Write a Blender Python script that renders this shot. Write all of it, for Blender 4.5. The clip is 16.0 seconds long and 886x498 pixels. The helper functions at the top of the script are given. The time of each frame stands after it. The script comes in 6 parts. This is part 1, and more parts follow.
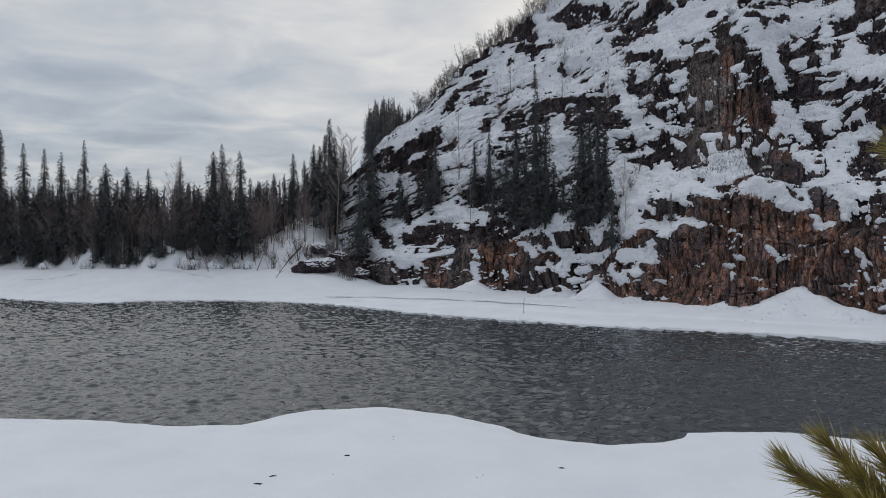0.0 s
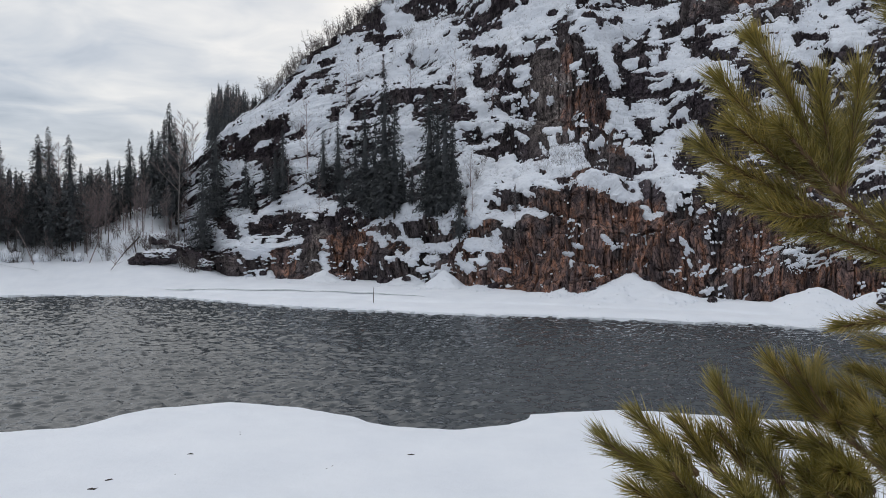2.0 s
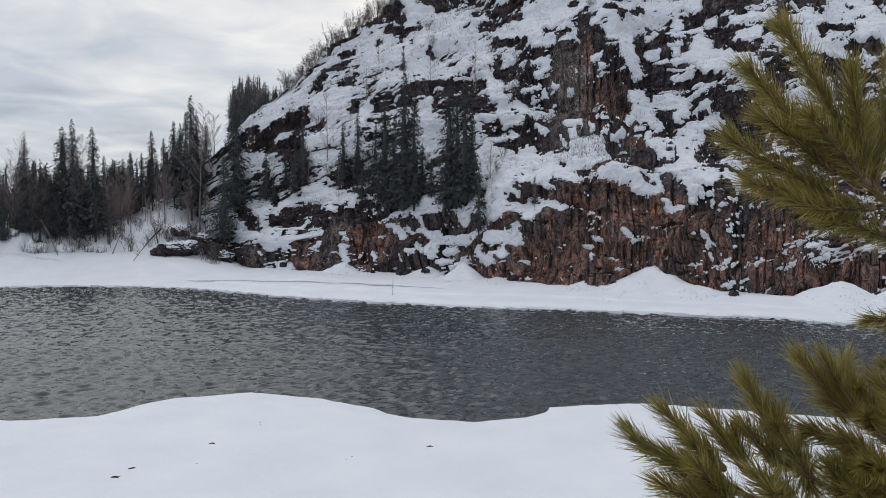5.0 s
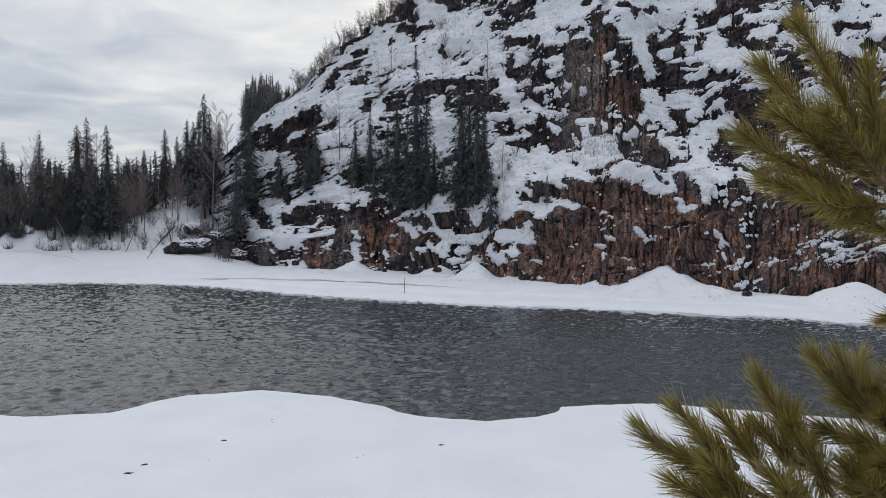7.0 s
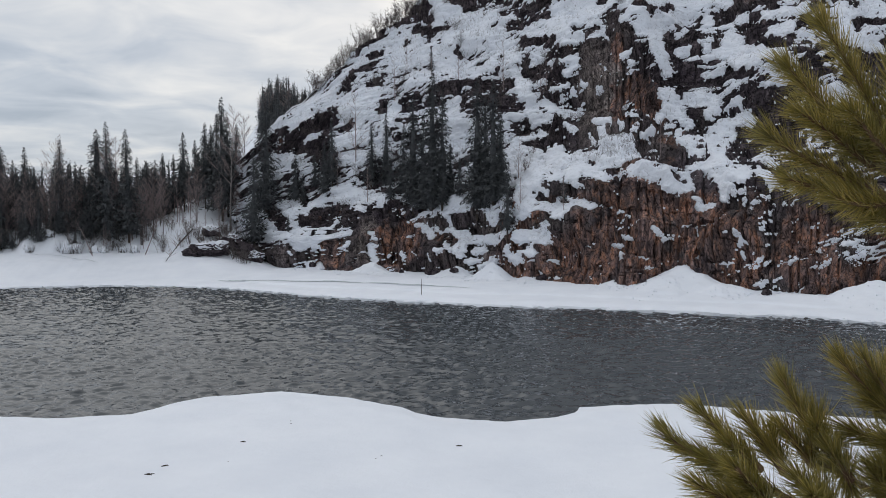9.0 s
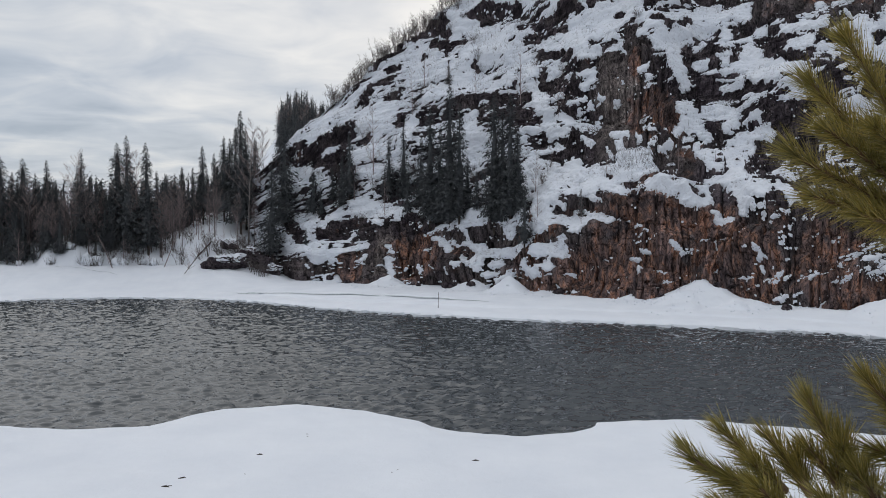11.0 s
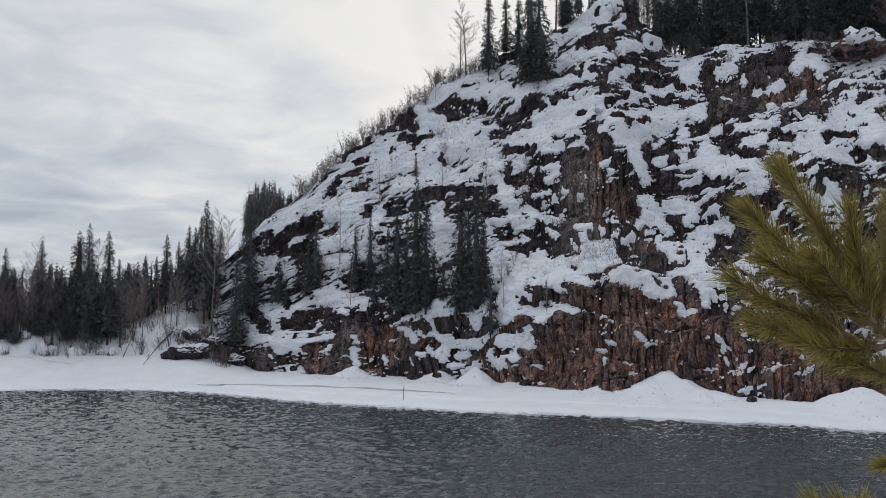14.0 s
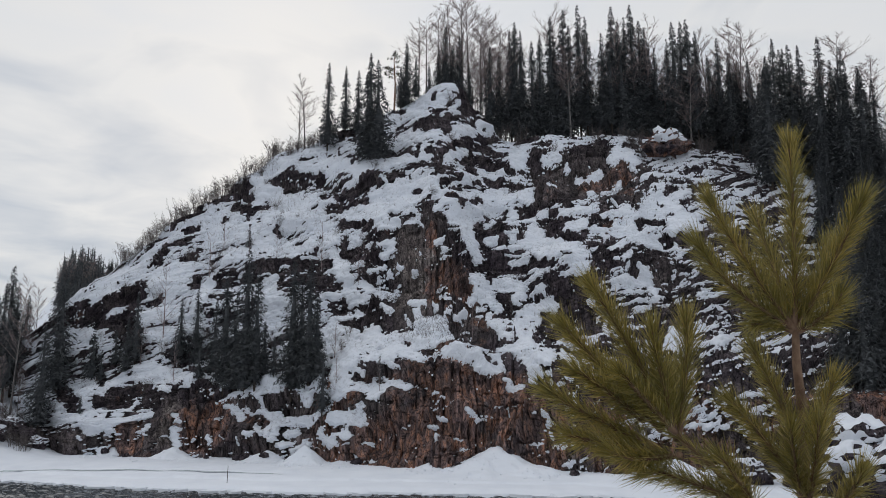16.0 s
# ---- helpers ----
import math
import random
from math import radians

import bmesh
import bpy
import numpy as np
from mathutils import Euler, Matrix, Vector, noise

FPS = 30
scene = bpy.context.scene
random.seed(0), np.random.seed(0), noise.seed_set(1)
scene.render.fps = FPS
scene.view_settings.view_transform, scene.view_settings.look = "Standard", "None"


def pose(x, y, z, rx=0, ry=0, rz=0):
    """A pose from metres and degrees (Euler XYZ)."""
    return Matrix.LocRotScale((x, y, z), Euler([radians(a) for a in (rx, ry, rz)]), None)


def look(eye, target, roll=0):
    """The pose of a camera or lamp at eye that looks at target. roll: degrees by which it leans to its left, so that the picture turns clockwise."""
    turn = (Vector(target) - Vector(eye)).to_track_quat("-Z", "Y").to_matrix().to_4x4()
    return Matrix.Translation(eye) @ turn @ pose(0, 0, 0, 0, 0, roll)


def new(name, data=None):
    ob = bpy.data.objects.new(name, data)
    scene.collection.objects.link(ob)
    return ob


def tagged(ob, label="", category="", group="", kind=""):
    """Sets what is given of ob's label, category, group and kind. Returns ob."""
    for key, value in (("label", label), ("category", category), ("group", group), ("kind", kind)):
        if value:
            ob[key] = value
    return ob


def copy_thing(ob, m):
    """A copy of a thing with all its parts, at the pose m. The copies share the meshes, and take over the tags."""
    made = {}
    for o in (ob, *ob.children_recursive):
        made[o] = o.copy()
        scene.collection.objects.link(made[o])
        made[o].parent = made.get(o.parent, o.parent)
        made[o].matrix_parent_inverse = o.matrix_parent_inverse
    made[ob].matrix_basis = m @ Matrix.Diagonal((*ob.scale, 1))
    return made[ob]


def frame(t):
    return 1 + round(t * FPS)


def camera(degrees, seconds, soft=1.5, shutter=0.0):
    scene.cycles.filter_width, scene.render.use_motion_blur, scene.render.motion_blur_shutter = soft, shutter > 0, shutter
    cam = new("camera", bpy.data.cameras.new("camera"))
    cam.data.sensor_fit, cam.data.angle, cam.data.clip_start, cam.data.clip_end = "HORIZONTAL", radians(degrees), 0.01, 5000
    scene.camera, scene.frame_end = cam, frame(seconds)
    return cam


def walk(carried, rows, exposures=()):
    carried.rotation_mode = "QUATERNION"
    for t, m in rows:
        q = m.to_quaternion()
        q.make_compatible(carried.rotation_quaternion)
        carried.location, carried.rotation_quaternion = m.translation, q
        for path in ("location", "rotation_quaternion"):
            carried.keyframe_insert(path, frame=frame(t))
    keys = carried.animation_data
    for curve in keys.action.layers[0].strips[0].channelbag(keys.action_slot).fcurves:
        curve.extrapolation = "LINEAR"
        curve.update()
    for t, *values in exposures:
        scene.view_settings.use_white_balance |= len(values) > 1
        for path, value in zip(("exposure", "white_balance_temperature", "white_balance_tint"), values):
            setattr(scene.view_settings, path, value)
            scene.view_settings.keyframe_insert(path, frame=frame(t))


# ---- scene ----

# the camera stands on the high bank and is turned by hand; it shifts by a few centimetres
cam = camera(58.41, 16.0, soft=0.4)
EYE = 8.0
# seconds, shift to the right, shift up, turn, tilt, lean
ROWS_A = [
    (0, 0.02, -0.03, 0.0, -1.0, 0.0),
    (0.5, 0.02, -0.03, -4.78, -1.27, -0.13),
    (1, 0.029, -0.028, -8.5, -1.35, -0.31),
    (1.5, 0.04, -0.028, -10.7, -1.58, -0.22),
    (2, 0.041, -0.028, -10.84, -1.74, 0.02),
    (2.5, 0.042, -0.027, -10.79, -1.89, -0.03),
    (3, 0.039, -0.028, -10.39, -2.03, -0.02),
    (3.5, 0.039, -0.03, -10.41, -2.19, -0.51),
    (4, 0.037, -0.028, -10.14, -2.23, -0.35),
    (6.5, 0.028, -0.029, -8.7, -2.37, -0.33),
    (7, 0.031, -0.031, -8.6, -2.38, -0.3),
    (7.5, 0.033, -0.031, -8.53, -2.36, -0.11),
    (8, 0.036, -0.03, -8.48, -2.36, -0.08),
    (8.5, 0.036, -0.03, -8.28, -2.35, 0.01),
    (9, 0.027, -0.03, -7.39, -2.33, 0.13),
    (11.5, 0.022, -0.022, -6.07, -0.72, 0.13),
    (12, 0.026, -0.016, -6.05, 0.08, 0.38),
    (12.5, 0.029, -0.012, -5.99, 0.99, 0.15),
    (13, 0.037, -0.005, -6.59, 2.6, -0.14),
    (13.5, 0.041, 0.002, -7.3, 3.99, -0.3),
    (14, 0.045, 0.024, -8.58, 5.13, -0.22),
    (14.5, 0.054, 0.041, -11.02, 6.19, -0.19),
    (15, 0.057, 0.058, -14.62, 7.83, 0.1),
    (15.5, 0.059, 0.071, -17.84, 9.64, 0.27),
    (16, 0.06, 0.078, -20.54, 10.53, 0.07),
]
SIDE = (math.cos(radians(33)), -math.sin(radians(33)))
walk(cam, [(t, pose(SIDE[0] * r, SIDE[1] * r, EYE + u, 0, 0, yaw) @ pose(0, 0, 0, pitch) @ pose(0, 0, 0, 0, lean) @ pose(0, 0, 0, 90))
           for t, r, u, yaw, pitch, lean in ROWS_A],
     exposures=[(0, -0.16), (0.5, -0.1), (1, 0.05), (2, 0.12), (9, 0.08), (11.5, 0.03), (12.5, 0.0), (16, 0.0)])

# ---- light: a bright overcast winter sky ----
world = bpy.data.worlds.new("overcast_sky")
scene.world = world
world.use_nodes = True
wn, wl = world.node_tree.nodes, world.node_tree.links
wn.clear()


def wnode(kind, **values):
    n = wn.new(kind)
    for k, v in values.items():
        n.inputs[k].default_value = v
    return n


w_out = wn.new("ShaderNodeOutputWorld")
w_bg = wnode("ShaderNodeBackground", Strength=1.0)
w_sky = wn.new("ShaderNodeTexSky")
w_sky.sky_type, w_sky.sun_disc = "NISHITA", False
w_sky.sun_elevation, w_sky.sun_rotation = radians(24), radians(8)
w_dim = wn.new("ShaderNodeVectorMath")
w_dim.operation = "SCALE"
w_dim.inputs["Scale"].default_value = 0.07
w_co = wn.new("ShaderNodeTexCoord")
w_sep = wn.new("ShaderNodeSeparateXYZ")
wl.new(w_co.outputs["Generated"], w_sep.inputs[0])
# clouds lie on a plane: the view is divided by its height
w_add = wn.new("ShaderNodeMath"); w_add.operation = "ADD"; w_add.inputs[1].default_value = 0.12
w_max = wn.new("ShaderNodeMath"); w_max.operation = "MAXIMUM"; w_max.inputs[1].default_value = 0.05
wl.new(w_sep.outputs["Z"], w_add.inputs[0]); wl.new(w_add.outputs[0], w_max.inputs[0])
w_dx = wn.new("ShaderNodeMath"); w_dx.operation = "DIVIDE"
w_dy = wn.new("ShaderNodeMath"); w_dy.operation = "DIVIDE"
wl.new(w_sep.outputs["X"], w_dx.inputs[0]); wl.new(w_max.outputs[0], w_dx.inputs[1])
wl.new(w_sep.outputs["Y"], w_dy.inputs[0]); wl.new(w_max.outputs[0], w_dy.inputs[1])
w_com = wn.new("ShaderNodeCombineXYZ")
wl.new(w_dx.outputs[0], w_com.inputs["X"]); wl.new(w_dy.outputs[0], w_com.inputs["Y"])
w_n1 = wnode("ShaderNodeTexNoise", Scale=0.55, Detail=6.0, Roughness=0.5, Distortion=0.4)
w_n2 = wnode("ShaderNodeTexNoise", Scale=2.3, Detail=4.0, Roughness=0.52, Distortion=0.5)
wl.new(w_com.outputs[0], w_n1.inputs["Vector"]); wl.new(w_com.outputs[0], w_n2.inputs["Vector"])
w_mix = wn.new("ShaderNodeMath"); w_mix.operation = "MULTIPLY_ADD"; w_mix.inputs[1].default_value = 0.9
w_big = wn.new("ShaderNodeMath"); w_big.operation = "MULTIPLY"; w_big.inputs[1].default_value = 1.1
wl.new(w_n1.outputs["Fac"], w_big.inputs[0])
wl.new(w_n2.outputs["Fac"], w_mix.inputs[0]); wl.new(w_big.outputs[0], w_mix.inputs[2])
# the cloud deck thins with height
w_hi = wn.new("ShaderNodeMath"); w_hi.operation = "MULTIPLY_ADD"; w_hi.inputs[1].default_value = 1.15
wl.new(w_sep.outputs["Z"], w_hi.inputs[0]); wl.new(w_mix.outputs[0], w_hi.inputs[2])
w_ramp = wn.new("ShaderNodeValToRGB")
e = w_ramp.color_ramp.elements
e[0].position, e[0].color = 0.46, (0.33, 0.39, 0.475, 1)
e[1].position, e[1].color = 1.0, (0.68, 0.72, 0.785, 1)
m = w_ramp.color_ramp.elements.new(0.60); m.color = (0.49, 0.54, 0.615, 1)
m = w_ramp.color_ramp.elements.new(0.78); m.color = (0.77, 0.775, 0.78, 1)
w_fit = wn.new("ShaderNodeMath"); w_fit.operation = "MULTIPLY"; w_fit.inputs[1].default_value = 0.54
wl.new(w_hi.outputs[0], w_fit.inputs[0]); wl.new(w_fit.outputs[0], w_ramp.inputs["Fac"])
w_blend = wn.new("ShaderNodeMix"); w_blend.data_type = "RGBA"; w_blend.inputs["Factor"].default_value = 0.9
wl.new(w_co.outputs["Generated"], w_sky.inputs["Vector"]) if "Vector" in w_sky.inputs else None
wl.new(w_sky.outputs["Color"], w_dim.inputs[0])
wl.new(w_dim.outputs[0], w_blend.inputs["A"]); wl.new(w_ramp.outputs["Color"], w_blend.inputs["B"])
wl.new(w_blend.outputs["Result"], w_bg.inputs["Color"]); wl.new(w_bg.outputs[0], w_out.inputs["Surface"])

sun_data = bpy.data.lights.new("sun", "SUN")
sun_data.energy, sun_data.angle, sun_data.color = 0.5, radians(60), (1, 0.97, 0.93)
sun = new("sun", sun_data)
sun.matrix_world = look((-10, 60, 90), (30, 0, 0))


# ---- small mathematics: lattice noise on arrays ----
def lattice(ix, iy, seed):
    h = (ix.astype(np.int64) * 374761393 + iy.astype(np.int64) * 668265263 + seed * 974711) & 0x7FFFFFFF
    h = ((h ^ (h >> 13)) * 1274126177) & 0x7FFFFFFF
    return ((h ^ (h >> 16)) & 0xFFFF) / 32767.5 - 1


def grain(x, y, seed=0):
    x, y = np.broadcast_arrays(np.asarray(x, float), np.asarray(y, float))
    ix, iy = np.floor(x), np.floor(y)
    fx, fy = x - ix, y - iy
    fx, fy = fx * fx * fx * (fx * (fx * 6 - 15) + 10), fy * fy * fy * (fy * (fy * 6 - 15) + 10)
    a, b = lattice(ix, iy, seed), lattice(ix + 1, iy, seed)
    c, d = lattice(ix, iy + 1, seed), lattice(ix + 1, iy + 1, seed)
    return (a + (b - a) * fx) * (1 - fy) + (c + (d - c) * fx) * fy


def fbm(x, y, octaves=4, seed=0, gain=0.5):
    total, amp, norm = 0, 1.0, 0.0
    for k in range(octaves):
        c, s = math.cos(0.6 * k), math.sin(0.6 * k)
        total = total + amp * grain((c * x - s * y) * 2 ** k + 7.3 * k, (s * x + c * y) * 2 ** k + 3.1 * k, seed + k)
        norm += amp
        amp *= gain
    return total / norm * 1.5


def straight_fbm(x, y, octaves=3, seed=0):
    return sum(0.55 ** k * grain(x * 2 ** k + 5.1 * k, y * 2 ** k, seed + k) for k in range(octaves)) / 1.6


def ease(lo, hi, x):
    t = np.clip((np.asarray(x, float) - lo) / (hi - lo), 0, 1)
    return t * t * (3 - 2 * t)


def spline(xs, ys, q):
    """A smooth curve through the given values."""
    xs, ys, q = np.asarray(xs, float), np.asarray(ys, float), np.asarray(q, float)
    slope = np.diff(ys) / np.diff(xs)
    m = np.concatenate([slope[:1], (slope[1:] + slope[:-1]) / 2, slope[-1:]])
    i = np.clip(np.searchsorted(xs, q) - 1, 0, len(xs) - 2)
    h = xs[i + 1] - xs[i]
    t = (q - xs[i]) / h
    return ((1 + 2 * t) * (1 - t) ** 2 * ys[i] + t * (1 - t) ** 2 * h * m[i] + t * t * (3 - 2 * t) * ys[i + 1] + t * t * (t - 1) * h * m[i + 1])


def sheet(name, P, keep=None, smooth=True):
    """A mesh from a grid of points, rows by columns; keep: which points' faces stay."""
    nr, nc = P.shape[:2]
    idx = np.arange(nr * nc).reshape(nr, nc)
    q = np.stack([idx[:-1, :-1], idx[:-1, 1:], idx[1:, 1:], idx[1:, :-1]], -1).reshape(-1, 4)
    V = P.reshape(-1, 3)
    if keep is not None:
        q = q[keep.reshape(-1)[q].any(1)]
        used = np.unique(q)
        remap = np.zeros(nr * nc, int)
        remap[used] = np.arange(len(used))
        V, q = V[used], remap[q]
    me = bpy.data.meshes.new(name)
    me.vertices.add(len(V)); me.vertices.foreach_set("co", V.astype(np.float32).ravel())
    me.loops.add(len(q) * 4); me.loops.foreach_set("vertex_index", q.astype(np.int32).ravel())
    me.polygons.add(len(q)); me.polygons.foreach_set("loop_start", np.arange(0, len(q) * 4, 4, dtype=np.int32))
    me.update(calc_edges=True)
    me.polygons.foreach_set("use_smooth", np.full(len(q), smooth))
    return me


def soup(name, V, F, smooth=False):
    me = bpy.data.meshes.new(name)
    me.from_pydata([tuple(v) for v in V], [], F)
    me.update()
    if smooth:
        me.polygons.foreach_set("use_smooth", np.full(len(me.polygons), True))
    return me


def part(name, mesh, material, parent=None, label=""):
    ob = new(name, mesh)
    if material and not mesh.materials:
        mesh.materials.append(material)
    if parent is not None:
        ob.parent = parent
    return tagged(ob, label)


def spot(bearing, distance, z):
    """A place by its bearing and distance from the viewpoint on the bank."""
    return Vector((distance * math.sin(radians(bearing)), distance * math.cos(radians(bearing)), z))


# ---- materials ----
def material(name):
    m = bpy.data.materials.new(name)
    m.use_nodes = True
    nt = m.node_tree
    return m, nt, nt.nodes["Principled BSDF"]


def node(nt, kind, **values):
    n = nt.nodes.new(kind)
    for k, v in values.items():
        n.inputs[k].default_value = v
    return n


def ramp(nt, source, *stops):
    r = nt.nodes.new("ShaderNodeValToRGB")
    els = r.color_ramp.elements
    els[0].position, els[0].color = stops[0][0], (*stops[0][1], 1)
    els[1].position, els[1].color = stops[-1][0], (*stops[-1][1], 1)
    for p, c in stops[1:-1]:
        els.new(p).color = (*c, 1)
    nt.links.new(source, r.inputs["Fac"])
    return r


def place(nt, scale=(1, 1, 1)):
    co = nt.nodes.new("ShaderNodeTexCoord")
    mp = nt.nodes.new("ShaderNodeMapping")
    mp.inputs["Scale"].default_value = scale
    nt.links.new(co.outputs["Object"], mp.inputs["Vector"])
    return mp.outputs["Vector"]


def noisy(nt, scale, detail=4.0, rough=0.55, stretch=(1, 1, 1), distortion=0.0):
    n = node(nt, "ShaderNodeTexNoise", Scale=scale, Detail=detail, Roughness=rough, Distortion=distortion)
    nt.links.new(place(nt, stretch), n.inputs["Vector"])
    return n.outputs["Fac"]


def mixed(nt, fac, a, b, mode="MIX"):
    m = nt.nodes.new("ShaderNodeMix")
    m.data_type, m.blend_type = "RGBA", mode
    for value, key in ((fac, "Factor"), (a, "A"), (b, "B")):
        if hasattr(value, "links"):
            nt.links.new(value, m.inputs[key])
        else:
            m.inputs[key].default_value = value
    return m.outputs["Result"]


def bumped(nt, bsdf, height, strength, distance):
    b = node(nt, "ShaderNodeBump", Strength=strength, Distance=distance)
    nt.links.new(height, b.inputs["Height"])
    nt.links.new(b.outputs["Normal"], bsdf.inputs["Normal"])
    return b


def snow_material():
    m, nt, b = material("snow")
    c = ramp(nt, noisy(nt, 0.35, 5), (0.3, (0.725, 0.755, 0.81)), (0.7, (0.795, 0.82, 0.865)))
    nt.links.new(c.outputs[0], b.inputs["Base Color"])
    b.inputs["Roughness"].default_value = 0.75
    b.inputs["Specular IOR Level"].default_value = 0.25
    bumped(nt, b, noisy(nt, 2.6, 9, 0.68), 0.42, 0.12)
    return m


def slope_snow_material():
    """Thin snow with soil, moss and stalks showing through in flecks."""
    m, nt, b = material("thin_slope_snow")
    clean = ramp(nt, noisy(nt, 0.35, 5), (0.3, (0.70, 0.735, 0.80)), (0.7, (0.79, 0.815, 0.865)))
    fleck = ramp(nt, noisy(nt, 2.4, 10, 0.78, (1, 1, 1.4), 0.6), (0.52, (0, 0, 0)), (0.66, (1, 1, 1)))
    where = ramp(nt, noisy(nt, 0.28, 4, 0.6), (0.42, (0.05, 0.05, 0.05)), (0.62, (0.85, 0.85, 0.85)))
    amount = mixed(nt, 1.0, fleck.outputs[0], where.outputs[0], "MULTIPLY")
    nt.links.new(mixed(nt, amount, clean.outputs[0], (0.17, 0.155, 0.165, 1)), b.inputs["Base Color"])
    b.inputs["Roughness"].default_value = 0.75
    b.inputs["Specular IOR Level"].default_value = 0.25
    bumped(nt, b, noisy(nt, 2.2, 10, 0.74), 0.7, 0.16)
    return m


def rock_material():
    m, nt, b = material("cliff_rock")
    at = nt.nodes.new("ShaderNodeAttribute")
    at.attribute_name = "rust"
    streak = noisy(nt, 0.55, 8, 0.66, (2.2, 2.2, 0.28), 0.3)
    dark = ramp(nt, noisy(nt, 0.9, 8, 0.68, (1, 1, 0.5)), (0.34, (0.036, 0.028, 0.036)), (0.5, (0.074, 0.060, 0.070)), (0.62, (0.122, 0.100, 0.106)), (0.74, (0.21, 0.175, 0.172)))
    red = ramp(nt, streak, (0.32, (0.058, 0.046, 0.050)), (0.43, (0.142, 0.100, 0.096)), (0.52, (0.225, 0.145, 0.125)), (0.60, (0.36, 0.180, 0.115)), (0.66, (0.20, 0.146, 0.133)), (0.76, (0.36, 0.275, 0.235)))
    add = nt.nodes.new("ShaderNodeMath"); add.operation = "MULTIPLY_ADD"
    nt.links.new(noisy(nt, 0.22, 5, 0.6), add.inputs[0]); add.inputs[1].default_value = 1.3
    nt.links.new(at.outputs["Fac"], add.inputs[2])
    zone = ramp(nt, add.outputs[0], (0.88, (0, 0, 0)), (1.25, (1, 1, 1)))
    pale = nt.nodes.new("ShaderNodeAttribute")
    pale.attribute_name = "pale"
    grey = ramp(nt, noisy(nt, 1.1, 8, 0.7, (1.2, 1.2, 0.6)), (0.33, (0.072, 0.061, 0.062)), (0.48, (0.155, 0.130, 0.124)), (0.64, (0.30, 0.265, 0.245)))
    base = mixed(nt, pale.outputs["Fac"], dark.outputs[0], grey.outputs[0])
    col = mixed(nt, zone.outputs[0], base, red.outputs[0])
    # shade of the cracks, put into the rock's colour through noise
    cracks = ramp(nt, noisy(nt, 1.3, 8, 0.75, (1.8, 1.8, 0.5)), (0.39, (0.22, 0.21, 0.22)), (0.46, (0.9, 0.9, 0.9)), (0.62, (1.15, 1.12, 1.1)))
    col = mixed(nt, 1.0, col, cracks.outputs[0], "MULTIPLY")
    warp = nt.nodes.new("ShaderNodeVectorMath"); warp.operation = "MULTIPLY_ADD"
    bend = node(nt, "ShaderNodeTexNoise", Scale=0.8, Detail=4.0)
    nt.links.new(place(nt), bend.inputs["Vector"])
    nt.links.new(bend.outputs["Color"], warp.inputs[0]); warp.inputs[1].default_value = (0.9, 0.9, 1.4)
    nt.links.new(place(nt, (1.5, 1.5, 0.32)), warp.inputs[2])
    height = noisy(nt, 2.2, 10, 0.75, (1.5, 1.5, 0.8))
    # seams dent the bump, and their shade is multiplied into the colour too
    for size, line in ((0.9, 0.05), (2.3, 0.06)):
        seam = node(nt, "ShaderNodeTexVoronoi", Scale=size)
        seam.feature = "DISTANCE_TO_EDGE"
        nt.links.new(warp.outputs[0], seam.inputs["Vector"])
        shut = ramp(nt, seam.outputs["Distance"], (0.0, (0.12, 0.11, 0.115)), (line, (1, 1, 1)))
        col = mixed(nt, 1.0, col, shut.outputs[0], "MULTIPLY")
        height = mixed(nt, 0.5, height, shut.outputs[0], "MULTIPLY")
    piece = nt.nodes.new("ShaderNodeAttribute")
    piece.attribute_name = "block"
    lower = nt.nodes.new("ShaderNodeMath"); lower.operation = "MULTIPLY_ADD"; lower.inputs[1].default_value = 0.7; lower.inputs[2].default_value = 0.95
    nt.links.new(piece.outputs["Fac"], lower.inputs[0])
    col = mixed(nt, 1.0, col, lower.outputs[0], "MULTIPLY")
    nt.links.new(col, b.inputs["Base Color"])
    b.inputs["Roughness"].default_value = 0.88
    b.inputs["Specular IOR Level"].default_value = 0.25
    bumped(nt, b, height, 0.8, 0.2)
    return m


def water_material():
    m, nt, b = material("river_water")
    b.inputs["Base Color"].default_value = (0.054, 0.061, 0.067, 1)
    b.inputs["Roughness"].default_value = 0.02
    b.inputs["IOR"].default_value = 1.33
    bumped(nt, b, noisy(nt, 6.5, 3, 0.6, (0.6, 1.3, 1), 0.2), 0.25, 0.03)
    return m


def plain(name, colour, other, scale, rough=0.8, stretch=(1, 1, 1), bump=0.0, distance=0.02, spec=0.3):
    m, nt, b = material(name)
    c = ramp(nt, noisy(nt, scale, 6, 0.6, stretch), (0.35, colour), (0.65, other))
    nt.links.new(c.outputs[0], b.inputs["Base Color"])
    b.inputs["Roughness"].default_value = rough
    b.inputs["Specular IOR Level"].default_value = spec
    if bump:
        bumped(nt, b, noisy(nt, scale * 2, 6, 0.6, stretch), bump, distance)
    return m


SNOW, SLOPE_SNOW, ROCK, WATER = snow_material(), slope_snow_material(), rock_material(), water_material()
CONIFER = plain("fir_needles", (0.052, 0.057, 0.062), (0.112, 0.118, 0.122), 0.9)
CONIFER_PALE = plain("pine_crown", (0.02, 0.025, 0.015), (0.05, 0.05, 0.026), 1.1)
BARK = plain("dark_bark", (0.03, 0.023, 0.019), (0.075, 0.06, 0.05), 5, stretch=(1, 1, 0.2))
BIRCH = plain("birch_bark", (0.085, 0.075, 0.072), (0.25, 0.235, 0.225), 2.5, stretch=(1, 1, 0.6))
